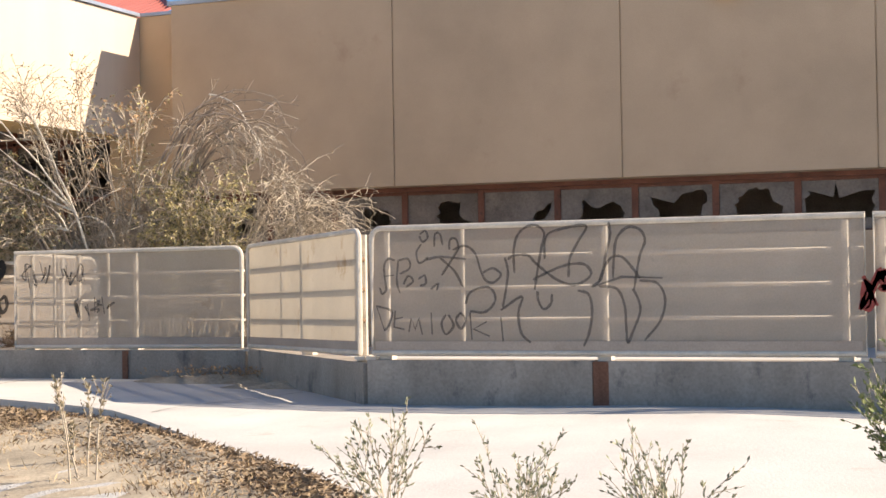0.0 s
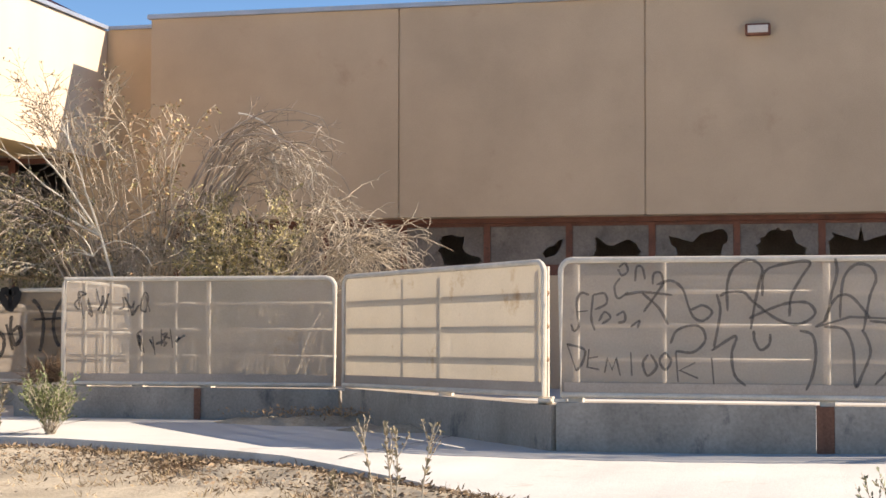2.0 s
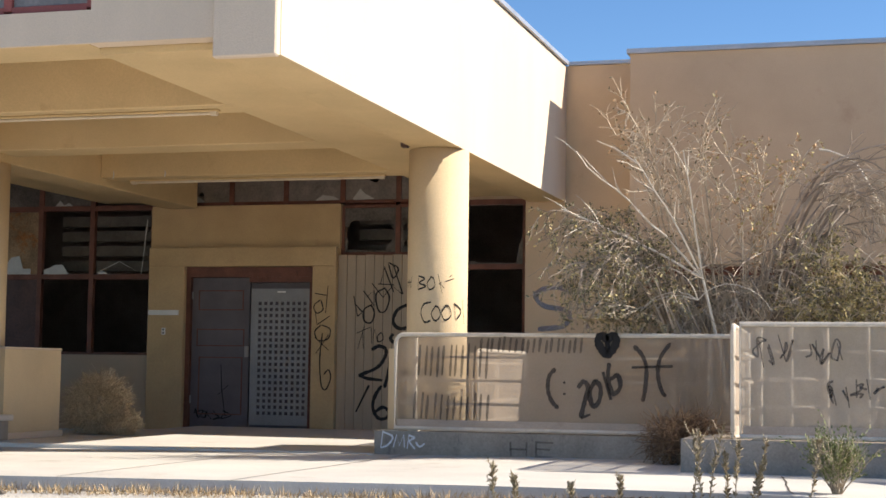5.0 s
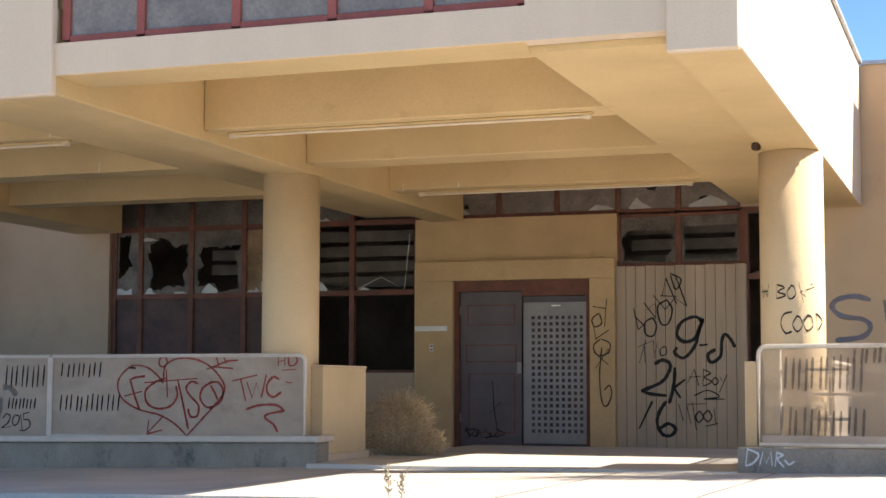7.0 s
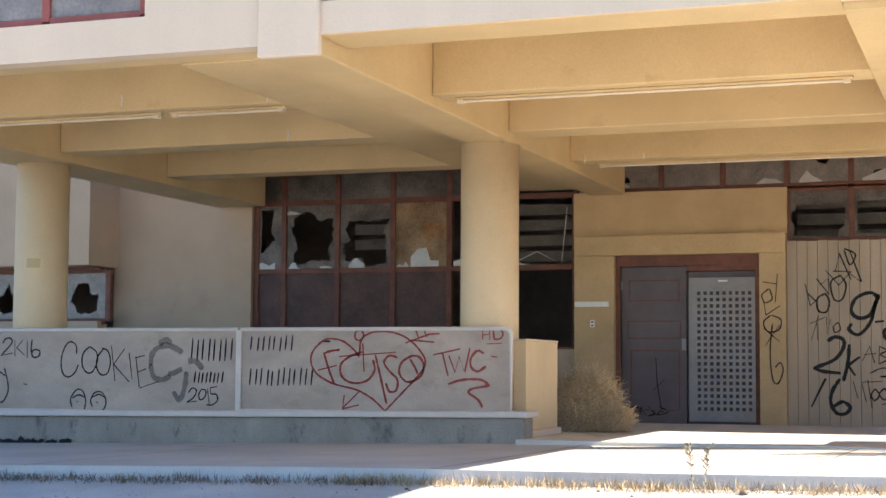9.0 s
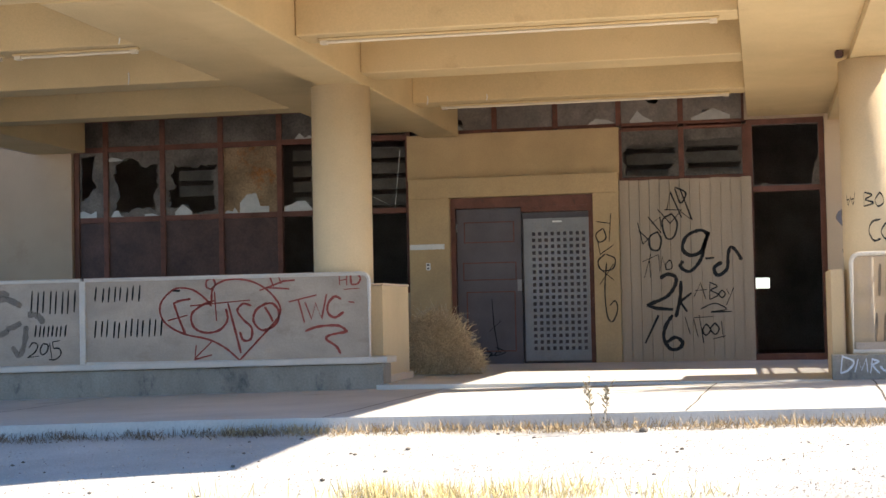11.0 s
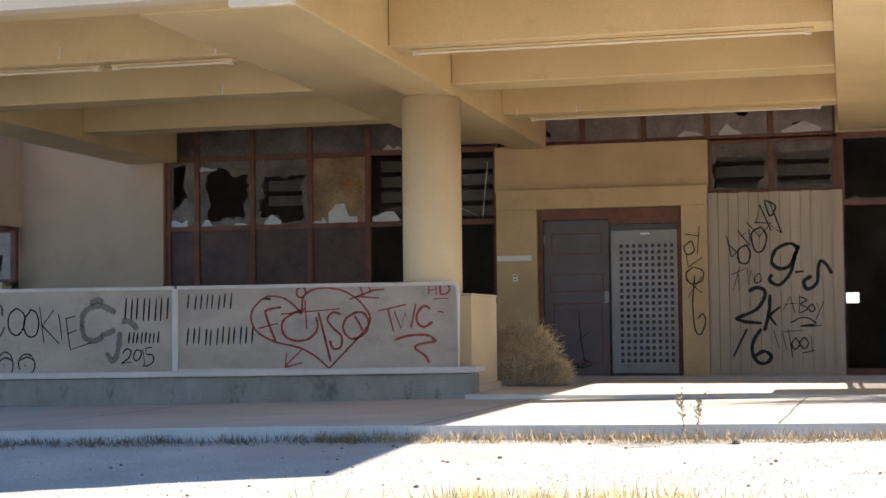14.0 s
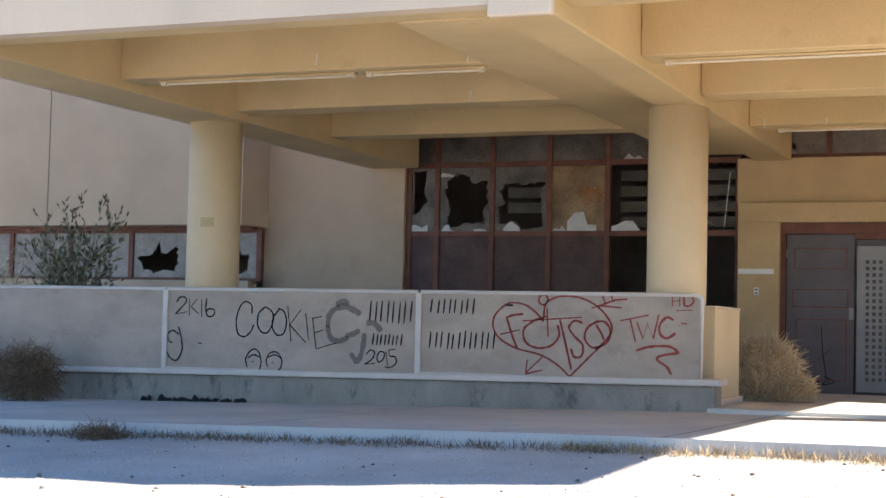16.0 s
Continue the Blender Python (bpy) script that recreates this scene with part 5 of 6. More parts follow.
spray("large looping grey tag across the railing sheet", [flow([(14.289, 0.937), (14.286, 1.101), (14.321, 1.216), (14.397, 1.273), (14.469, 1.272), (14.518, 1.215), (14.495, 1.112), (14.464, 0.96), (14.44, 0.815)]), flow([(14.517, 1.036), (14.529, 1.188), (14.62, 1.241), (14.825, 1.265), (14.769, 1.156), (14.705, 1.035), (14.693, 0.902)]), flow([(14.24, 1.037), (14.286, 1.063), (14.392, 1.063), (14.456, 1.001), (14.599, 0.891), (14.718, 0.849), (14.808, 0.872), (14.86, 0.929), (14.805, 0.993), (14.667, 0.986), (14.516, 0.929), (14.429, 0.887)]), flow([(14.459, 0.807), (14.466, 0.739), (14.504, 0.678), (14.56, 0.716), (14.568, 0.785)]), flow([(14.181, 0.672), (14.342, 0.769), (14.314, 0.654), (14.333, 0.509), (14.404, 0.438)]), [(14.181, 0.623), (14.195, 0.447)]], on_f, 0.015, SPRAYDUST, 32)
spray("large looping grey tag beside the railing post", [flow([(14.992, 1.286), (15.002, 1.192), (14.964, 1.042), (14.934, 0.891), (14.859, 0.831)]), flow([(15.018, 0.891), (15.027, 1.041), (15.05, 1.169), (15.124, 1.244), (15.215, 1.228), (15.251, 1.149), (15.21, 1.033), (15.168, 0.809)]), flow([(14.915, 0.865), (14.956, 0.966), (15.012, 1.038), (15.085, 1.038), (15.154, 0.966), (15.212, 0.887)]), [(14.867, 0.831), (15.081, 0.899), (15.372, 0.887)], flow([(14.759, 0.808), (14.84, 0.778), (14.862, 0.657), (14.839, 0.51), (14.797, 0.412)]), flow([(14.915, 0.835), (15.043, 0.816), (15.098, 0.7), (15.107, 0.554), (15.117, 0.438), (15.154, 0.513), (15.21, 0.659), (15.189, 0.76), (15.157, 0.816)]), flow([(15.208, 0.872), (15.335, 0.85), (15.388, 0.739), (15.351, 0.59), (15.238, 0.455)])], on_f, 0.015, SPRAYDUST, 35)
spray("red sprayed marks at the end of the railing", loops(16.72, 0.65, 0.25, 0.3, 2, 36), on_f, 0.03, REDSPRAY, 36)


# ---- plants, litter ----
TWIG = surface("dry_grey_twig", (0.45, 0.375, 0.285), 0.85, 0.25, 6, 60, 0.1, island=0.3)
PALETWIG = surface("bleached_branch", (0.66, 0.6, 0.51), 0.8, 0.15, 8, 60, 0.1)
BROWNTWIG = surface("brown_twig", (0.20, 0.13, 0.08), 0.9, 0.3, 6, 60, 0.1, island=0.35)
OLIVE = surface("olive_leaf", (0.40, 0.33, 0.15), 0.7, 0.2, 5, 40, 0.0, island=0.45)
RUSTLEAF = surface("dry_brown_leaf", (0.42, 0.26, 0.14), 0.8, 0.2, 5, 40, 0.0, island=0.4)
GREEN = surface("grey_green_leaf", (0.21, 0.235, 0.095), 0.7, 0.2, 5, 40, 0.0, island=0.4)
SAGE = surface("pale_sage_leaf", (0.27, 0.27, 0.17), 0.8, 0.2, 5, 40, 0.0, island=0.35)
STRAW = surface("dry_straw", (0.43, 0.315, 0.18), 0.85, 0.25, 4, 40, 0.0, island=0.45)
STRAWPALE = surface("pale_straw", (0.72, 0.60, 0.32), 0.85, 0.2, 4, 40, 0.0, island=0.35)


class Soup:
    """Faces gathered in lists, for one mesh of many small pieces."""

    def __init__(self):
        self.v, self.f = [], []

    def rod(self, pts, r0, r1, sides=3):
        n = len(pts)
        base = len(self.v)
        for i, p in enumerate(pts):
            d = (pts[min(i + 1, n - 1)] - pts[max(i - 1, 0)]).normalized()
            a = d.orthogonal().normalized()
            b = d.cross(a)
            r = r0 + (r1 - r0) * i / max(1, n - 1)
            for k in range(sides):
                t = math.tau * k / sides
                self.v.append(p + (a * math.cos(t) + b * math.sin(t)) * r)
        for i in range(n - 1):
            for k in range(sides):
                self.f.append((base + i * sides + k, base + i * sides + (k + 1) % sides, base + (i + 1) * sides + (k + 1) % sides, base + (i + 1) * sides + k))

    def leaf(self, p, d, n, length, width):
        side = d.cross(n)
        if side.length < 1e-5:
            side = d.orthogonal()
        side = side.normalized() * width * 0.5
        base = len(self.v)
        self.v += [p, p + d * length * 0.5 + side, p + d * length, p + d * length * 0.5 - side]
        self.f.append((base, base + 1, base + 2, base + 3))

    def mesh(self, name, material):
        me = bpy.data.meshes.new(name)
        me.from_pydata([tuple(x) for x in self.v], [], self.f)
        me.materials.append(material)
        return me


def hang(soup, name, material, parent, label="", stuff=False):
    ob = new(name, soup.mesh(name, material))
    ob.parent = parent
    ob.data.transform(Matrix.Translation(-parent.location))
    return tagged(ob, label, kind="stuff" if stuff else "")


def rand_dir(rng):
    while True:
        v = Vector((rng.uniform(-1, 1), rng.uniform(-1, 1), rng.uniform(-1, 1)))
        if 0.05 < v.length < 1:
            return v.normalized()


def bend(start, direction, length, rng, droop=0.0, wander=0.2, n=5):
    pts = [start.copy()]
    d = direction.normalized()
    for i in range(n):
        d = (d + rand_dir(rng) * wander + Vector((0, 0, -droop))).normalized()
        pts.append(pts[-1] + d * length / n)
    return pts


def along(pts, t):
    k = min(int(t * (len(pts) - 1)), len(pts) - 2)
    f = t * (len(pts) - 1) - k
    return pts[k].lerp(pts[k + 1], f), (pts[k + 1] - pts[k]).normalized()


# the large half-dead shrub behind the railing
rng = random.Random(7)
GREYTWIG = surface("grey_brown_branch", (0.34, 0.275, 0.215), 0.85, 0.25, 6, 60, 0.1, island=0.35)
DULLLEAF = surface("dull_green_leaf", (0.15, 0.14, 0.08), 0.7, 0.2, 5, 40, 0.0, island=0.45)
shrub = thing("shrub", (8.5, -4.45, 0.0), "large half-dead shrub of arching bare branches behind the railing", "shrub")
twigs, grey, pale = Soup(), Soup(), Soup()
olive, rusty, dull = Soup(), Soup(), Soup()


def arch(a, c, e, n=12, wob=0.05):
    """A wavering bow from a by way of c to e."""
    s = rng.uniform(0, 50)
    pts = []
    for k in range(n + 1):
        t = k / n
        p = a * (1 - t) ** 2 + c * (2 * t * (1 - t)) + e * t * t
        w = wob * math.sin(math.pi * min(1, t * 1.3) * 0.7)
        pts.append(p + Vector((noise.noise((s, t * 5, 0)), noise.noise((s, t * 5, 9)), noise.noise((s, t * 5, 4)))) * w)
    return pts


def some(lo, hi):
    return Vector((rng.uniform(lo[0], hi[0]), rng.uniform(lo[1], hi[1]), rng.uniform(lo[2], hi[2])))


def stem_group(count, foot, bow, tip, wood, thick, subs, reach, droop, leafage=(), leaves=0, first=0.35, fine=7, size=0.04, lift=0.15):
    """A group of stems with side twigs, finer twigs and leaves on them."""
    for i in range(count):
        stem = arch(some(*foot), some(*bow), some(*tip))
        wood.rod(stem, thick, thick * 0.28, 5)
        for k in range(round(subs * 0.8)):
            t = rng.uniform(first, 1.0)
            p, d = along(stem, t)
            sub = bend(p, d * 0.9 + rand_dir(rng) * 0.75 + Vector((0, 0, lift)), reach * rng.uniform(0.4, 1.1), rng, droop, 0.22, 6)
            wood.rod(sub, 0.0062, 0.0028, 3)
            for m in range(round(fine * 0.85)):
                q, qd = along(sub, rng.uniform(0.2, 1.0))
                tw = bend(q, qd * 0.7 + rand_dir(rng) * 0.8, rng.uniform(0.08, 0.24), rng, droop, 0.3, 3)
                wood.rod(tw, 0.0038, 0.0019, 3)
                for u in range(leaves if rng.random() < 0.75 else 0):
                    lp, ld = along(tw, rng.uniform(0.1, 1.0))
                    rng.choice(leafage).leaf(lp, (ld + rand_dir(rng)).normalized(), rand_dir(rng), size * rng.uniform(0.8, 1.5), size * rng.uniform(0.4, 0.6))


# bowed to the wall's corner, with dull leaves at the tips
stem_group(12, ((7.6, -5.2, 0.25), (8.1, -4.7, 0.4)), ((7.2, -5.7, 2.3), (7.7, -5.2, 2.7)), ((6.5, -6.2, 1.6), (7.2, -5.5, 2.35)), grey, 0.014, 12, 0.45, 0.16, (dull, dull, olive), 8, 0.4, 7, 0.034)
stem_group(9, ((7.5, -5.2, 0.25), (8.0, -4.6, 0.4)), ((7.2, -5.6, 1.6), (7.6, -5.1, 2.1)), ((6.55, -5.9, 1.2), (7.3, -5.4, 1.8)), twigs, 0.013, 12, 0.45, 0.2, (dull, dull, olive), 6, 0.35, 7, 0.034)
# thin upright stems
stem_group(9, ((7.7, -4.9, 0.25), (8.2, -4.2, 0.4)), ((7.6, -5.3, 2.2), (8.1, -4.9, 2.7)), ((7.3, -5.7, 2.5), (8.0, -5.1, 3.25)), twigs, 0.011, 9, 0.36, 0.05, (dull, rusty), 2, 0.45, 5, 0.032, 0.3)
stem_group(6, ((7.5, -4.9, 0.25), (8.0, -4.3, 0.4)), ((7.3, -5.4, 2.4), (7.6, -5.1, 2.9)), ((6.95, -5.8, 2.7), (7.5, -5.3, 3.25)), twigs, 0.010, 9, 0.34, 0.03, (dull, rusty), 2, 0.5, 6, 0.03, 0.35)
# stems that keep their brown leaves
stem_group(8, ((8.0, -4.9, 0.25), (8.5, -4.3, 0.4)), ((8.0, -5.1, 2.0), (8.4, -4.7, 2.5)), ((7.9, -5.4, 2.3), (8.85, -4.8, 3.1)), twigs, 0.012, 9, 0.38, 0.05, (rusty, rusty, olive), 6, 0.45, 5, 0.038, 0.3)
# the grey bows over the middle
stem_group(10, ((8.0, -4.95, 0.25), (8.6, -4.2, 0.4)), ((8.3, -4.95, 3.2), (9.0, -4.2, 3.85)), ((9.2, -4.9, 2.3), (10.1, -4.1, 2.95)), grey, 0.022, 6, 0.5, 0.12, (rusty,), 0, 0.45, 4)
stem_group(7, ((8.2, -4.95, 0.25), (8.7, -4.2, 0.4)), ((8.4, -4.95, 2.7), (9.0, -4.2, 3.3)), ((9.1, -4.9, 2.0), (9.8, -4.1, 2.6)), grey, 0.018, 7, 0.5, 0.15, (rusty,), 0, 0.4, 5)
stem_group(7, ((8.2, -4.95, 0.25), (8.8, -4.2, 0.4)), ((8.5, -4.95, 3.0), (9.1, -4.2, 3.6)), ((9.6, -4.9, 2.2), (10.1, -4.1, 2.8)), twigs, 0.010, 9, 0.5, 0.26, (rusty,), 0, 0.5, 5)
# leafy olive growth
stem_group(26, ((8.6, -5.2, 0.25), (9.6, -4.4, 0.4)), ((8.6, -5.3, 1.2), (9.7, -4.5, 1.7)), ((8.5, -5.3, 1.35), (9.85, -4.5, 2.05)), twigs, 0.011, 14, 0.33, 0.05, (olive, olive, olive, dull), 11, 0.25, 6, 0.036)
# bleached straws trailing off
stem_group(18, ((9.3, -4.95, 0.25), (9.9, -4.2, 0.4)), ((9.7, -4.95, 1.5), (10.3, -4.2, 2.1)), ((10.1, -4.9, 1.25), (10.95, -4.1, 1.9)), twigs, 0.011, 10, 0.5, 0.14, (olive,), 0, 0.35, 6)
stem_group(8, ((9.0, -4.95, 0.25), (9.5, -4.2, 0.4)), ((9.5, -4.95, 2.0), (9.9, -4.2, 2.4)), ((9.7, -4.9, 1.7), (10.3, -4.1, 2.2)), twigs, 0.010, 11, 0.45, 0.18, (olive,), 0, 0.4, 6)
stem_group(16, ((7.6, -5.1, 0.25), (8.4, -4.7, 0.4)), ((7.4, -5.1, 1.9), (8.3, -4.8, 2.3)), ((6.8, -5.1, 1.1), (8.7, -4.8, 1.6)), twigs, 0.009, 12, 0.42, 0.3, (olive,), 0, 0.35, 7)
# dead twigs filling the middle
for i in range(700):
    p = Vector((rng.gauss(8.35, 0.65), rng.gauss(-4.75, 0.25), rng.uniform(0.5, 2.1)))
    (grey if rng.random() < 0.3 else twigs).rod(bend(p, rand_dir(rng) + Vector((0, 0, 0.5)), rng.uniform(0.2, 0.55), rng, 0.15, 0.25, 4), 0.0065, 0.003, 3)
for i in range(7000):
    a, r = rng.uniform(0, math.tau), math.sqrt(rng.random())
    p = Vector((7.8 + 1.2 * r * math.cos(a), -4.45 + 0.4 * r * math.sin(a), rng.uniform(0.4, 1.75)))
    rng.choice((dull, dull, dull, rusty)).leaf(p, rand_dir(rng), rand_dir(rng), rng.uniform(0.025, 0.05), rng.uniform(0.012, 0.022))
# the bleached fork at the front
for e in ((-1.15, 0.6), (-0.92, 0.98), (-0.5, 1.05), (-0.08, 1.12)):
    f = Vector((7.83, -5.3, 1.71))
    b2 = arch(f, f + Vector((e[0] * 0.5, -0.4, e[1] * 0.6)), f + Vector((e[0] * 1.05, -0.75, e[1])), 9, 0.03)
    pale.rod(b2, 0.012, 0.005, 5)
    for k in range(4):
        p, dd = along(b2, rng.uniform(0.35, 1))
        pale.rod(bend(p, dd + rand_dir(rng) * 0.6, rng.uniform(0.2, 0.45), rng, 0.03, 0.2, 5), 0.006, 0.002, 3)
pale.rod([Vector((8.05, -4.9, 0.2)), Vector((8.0, -5.1, 0.9)), Vector((7.83, -5.3, 1.72))], 0.02, 0.013, 6)
for d0 in (-1, -0.75, -0.6, -0.2, 0.3):
    pale.rod(bend(Vector((7.8, -5.4, 1.5)), Vector((d0, -0.1, 0.6)), 0.85, rng, 0.3, 0.1, 8), 0.007, 0.003, 4)
pale.rod(arch(Vector((8.85, -4.1, 3.08)), Vector((9.3, -4.08, 3.05)), Vector((9.5, -4.05, 2.3)), 9, 0.03), 0.012, 0.009, 5)
for soup in (twigs, grey, pale, olive, rusty, dull):
    for v in soup.v:
        if v.x < 8.45 and v.y < -5.36 and v[2] < 1.3:
            v.y = -5.36 + (v.y + 5.36) * 0.05
hang(twigs, "twigs", TWIG, shrub, stuff=True)
hang(grey, "branches", GREYTWIG, shrub, "grey-brown bowed dead branches", stuff=True)
hang(pale, "bleached_branches", PALETWIG, shrub, "bare sun-bleached branches", True)
hang(olive, "leaves", OLIVE, shrub, stuff=True)
hang(dull, "dull_leaves", DULLLEAF, shrub, stuff=True)
hang(rusty, "dry_leaves", RUSTLEAF, shrub, stuff=True)


def tumbleweed(x, y, z, rx, rz, count, seed, material, label, name="tumbleweed"):
    rng = random.Random(seed)
    t = thing(name, (x, y, z), label, "tumbleweed")
    s = Soup()
    for i in range(count):
        d = rand_dir(rng)
        c = Vector((x, y, z + rz * 0.85))
        p = c + Vector((d.x * rx, d.y * rx, d.z * rz)) * rng.uniform(0.25, 0.92)
        pts = bend(p, d * 0.5 + rand_dir(rng), rng.uniform(0.1, 0.26) * rx * 2, rng, 0.02, 0.35, 4)
        pts = [Vector((q.x, q.y, max(q.z, z + 0.01))) for q in pts]
        s.rod(pts, 0.004, 0.0018, 3)
    hang(s, "twig_tangle", material, t, stuff=True)
    return t


TUMBLE = surface("straw_brown_twig", (0.58, 0.45, 0.29), 0.9, 0.25, 5, 40, 0.1, island=0.3)
tumbleweed(0.43, -3.3, -0.01, 0.4, 0.40, 6500, 3, TUMBLE, "dry straw-brown tumbleweed blown against the wall")
tumbleweed(0.8, -3.35, -0.01, 0.22, 0.17, 2200, 4, TUMBLE, "small dry tumbleweed beside a larger one")
tumbleweed(7.75, -5.95, -0.01, 0.42, 0.26, 1800, 5, BROWNTWIG, "dark brown tumbleweed caught in the ramp corner")
tumbleweed(-7.35, -6.1, -0.22, 0.42, 0.36, 2200, 6, BROWNTWIG, "dark brown tumbleweed lying against the planter")
tumbleweed(-8.3, -6.0, -0.24, 0.5, 0.4, 2200, 8, BROWNTWIG, "dark brown tumbleweed lying against the planter")
tumbleweed(-3.7, -9.95, -0.28, 0.26, 0.06, 600, 9, BROWNTWIG, "flat dry weed clump in the gutter", "dry_clump")


def leafy_bush(x, y, z, rx, h, stems, seed, leaf_mat, twig_mat, label, leaf=0.03, per=26, name="bush"):
    rng = random.Random(seed)
    b = thing(name, (x, y, z), label, "bush")
    tw, lv = Soup(), Soup()
    for i in range(stems):
        a = rng.uniform(0, math.tau)
        d = Vector((math.cos(a) * rx / h * rng.uniform(0.1, 1.1), math.sin(a) * rx / h * rng.uniform(0.1, 1.1), 1.0))
        st = bend(Vector((x + rng.uniform(-0.03, 0.03), y + rng.uniform(-0.03, 0.03), z - 0.02)), d, h * rng.uniform(0.7, 1.1), rng, 0.0, 0.12, 6)
        tw.rod(st, 0.0035, 0.0016, 3)
        for k in range(4):
            p, dd = along(st, rng.uniform(0.35, 0.95))
            sub = bend(p, dd + rand_dir(rng) * 0.7, h * rng.uniform(0.15, 0.35), rng, -0.02, 0.15, 3)
            tw.rod(sub, 0.0022, 0.0012, 3)
            for m in range(per // 4):
                q, qd = along(sub, rng.uniform(0.1, 1))
                lv.leaf(q, (qd + rand_dir(rng) * 0.6).normalized(), rand_dir(rng), leaf * rng.uniform(0.6, 1.3), leaf * 0.4)
        for m in range(per // 2):
            q, qd = along(st, rng.uniform(0.3, 1))
            lv.leaf(q, (qd + rand_dir(rng) * 0.6).normalized(), rand_dir(rng), leaf * rng.uniform(0.6, 1.3), leaf * 0.4)
    hang(tw, "stems", twig_mat, b, stuff=True)
    hang(lv, "leaves", leaf_mat, b, stuff=True)
    return b


leafy_bush(9.2, -8.98, slab_z(9.2, -9.0), 0.3, 0.46, 60, 11, GREEN, TWIG, "small bright green bush growing at the kerb", 0.03, 30)
leafy_bush(17.36, -12.9, slab_z(17.36, -12.9), 0.25, 0.62, 60, 12, GREEN, TWIG, "upright dark green bush at the pavement edge", 0.035, 40)
for x, y, h, rx, sd in ((15.22, -13.75, 0.48, 0.42, 13), (15.95, -14.1, 0.42, 0.26, 14), (16.5, -14.05, 0.46, 0.3, 16)):
    leafy_bush(x, y, ground_z(x, y), rx, h, 15, sd, SAGE, TWIG, "spindly pale sage weed at the pavement edge", 0.026, 30, "weed")


WEEDLEAF = surface("dry_weed_leaf", (0.30, 0.25, 0.16), 0.8, 0.25, 5, 40, 0.0, island=0.4)


def stalk_weed(x, y, h, count, seed, label, dense=50):
    rng = random.Random(seed)
    z = ground_z(x, y) if y < curb_y(x) else slab_z(x, y)
    w = thing("weed", (x, y, z), label, "weed", "stalk weeds")
    st, lv = Soup(), Soup()
    for i in range(count):
        p0 = Vector((x + rng.uniform(-0.1, 0.1), y + rng.uniform(-0.06, 0.06), z - 0.02))
        s = bend(p0, Vector((rng.uniform(-0.2, 0.2), 0, 1)), h * rng.uniform(0.75, 1.05), rng, 0, 0.1, 6)
        st.rod(s, 0.006, 0.003, 4)
        for k in range(4):
            p, dd = along(s, rng.uniform(0.55, 0.95))
            sub = bend(p, dd + rand_dir(rng) * 0.6, h * 0.22, rng, -0.05, 0.1, 3)
            st.rod(sub, 0.003, 0.002, 3)
            for m in range(8):
                q, qd = along(sub, rng.uniform(0.3, 1))
                lv.leaf(q, (qd + rand_dir(rng)).normalized(), rand_dir(rng), 0.022, 0.009)
        for m in range(dense):
            q, qd = along(s, rng.random() ** 0.6 * 0.95 + 0.05)
            lv.leaf(q, (rand_dir(rng) * 0.9 + qd).normalized(), rand_dir(rng), rng.uniform(0.025, 0.05), 0.014)
    hang(st, "stalks", TWIG, w, stuff=True)
    hang(lv, "leaves", WEEDLEAF, w, stuff=True)


for k, (x, y, h, c) in enumerate(((12.8, -12.5, 0.62, 2), (13.0, -12.7, 0.62, 2), (7.1, -9.95, 0.34, 2), (7.5, -9.9, 0.26, 1), (8.38, -9.65, 0.6, 3), (8.55, -9.6, 0.5, 2), (8.72, -9.6, 0.5, 2), (9.0, -9.5, 0.52, 1), (7.75, -9.55, 0.3, 1), (2.95, -9.85, 0.4, 2), (12.4, -12.0, 0.3, 1))):
    stalk_weed(x, y, h, c, 30 + k, "thin dry weed stalks with pale leaves at the kerb", 130 if 6.9 < x < 9.1 else 40)

# leafy shrub behind the left parapet
leafy_bush(-8.1, -4.3, 0.0, 0.7, 2.1, 30, 41, DULLLEAF, GREYTWIG, "thin olive shrub growing behind the parapet", 0.085, 50, "shrub")
leafy_bush(-9.3, -4.4, 0.0, 0.6, 1.6, 20, 42, OLIVE, TWIG, "thin olive shrub growing behind the parapet", 0.05, 30, "shrub")

# dry grass in the gutter, dead litter, tufts on the road
def tufts(name, spots, blades, h, material, label, seed, lean=0.6):
    rng = random.Random(seed)
    s = Soup()
    for x, y, k in spots:
        for i in range(int(blades * k)):
            p = Vector((x + rng.gauss(0, 0.07), y + rng.gauss(0, 0.045), 0))
            if p.y > curb_y(p.x) - 0.03:
                p.y = curb_y(p.x) - 0.03 - rng.uniform(0, 0.05)
            p.z = road_height(p.x, p.y) - 0.01
            d = Vector((rng.gauss(0, lean), rng.gauss(0, lean), 1)).normalized()
            s.leaf(p, d, rand_dir(rng), h * rng.uniform(0.4, 1.25), 0.006)
    ob = new(name, s.mesh(name, material))
    tagged(ob, label, "grass", kind="stuff")


rng = random.Random(77)
tufts("gutter_grass", [(x, curb_y(x) - rng.uniform(0.05, 0.24), rng.uniform(0.3, 1.5)) for x in steps(0.2, 11.0, 0.035)], 19, 0.1, STRAW, "short dry straw-coloured grass along the kerb", 1)
tufts("gutter_litter", [(x, curb_y(x) - rng.uniform(0.03, 0.3), rng.uniform(0.2, 1.4)) for x in steps(-9.0, 0.6, 0.04)], 20, 0.085, BROWNTWIG, "brown dead grass along the kerb", 2)
tufts("dead_weeds", [(x, curb_y(x) - abs(rng.gauss(0.22, 0.26)), rng.uniform(0.2, 1.8)) for x in steps(7.0, 15.0, 0.01)], 30, 0.065, BROWNTWIG, "matted dead brown weeds along the kerb", 3, 1.1)
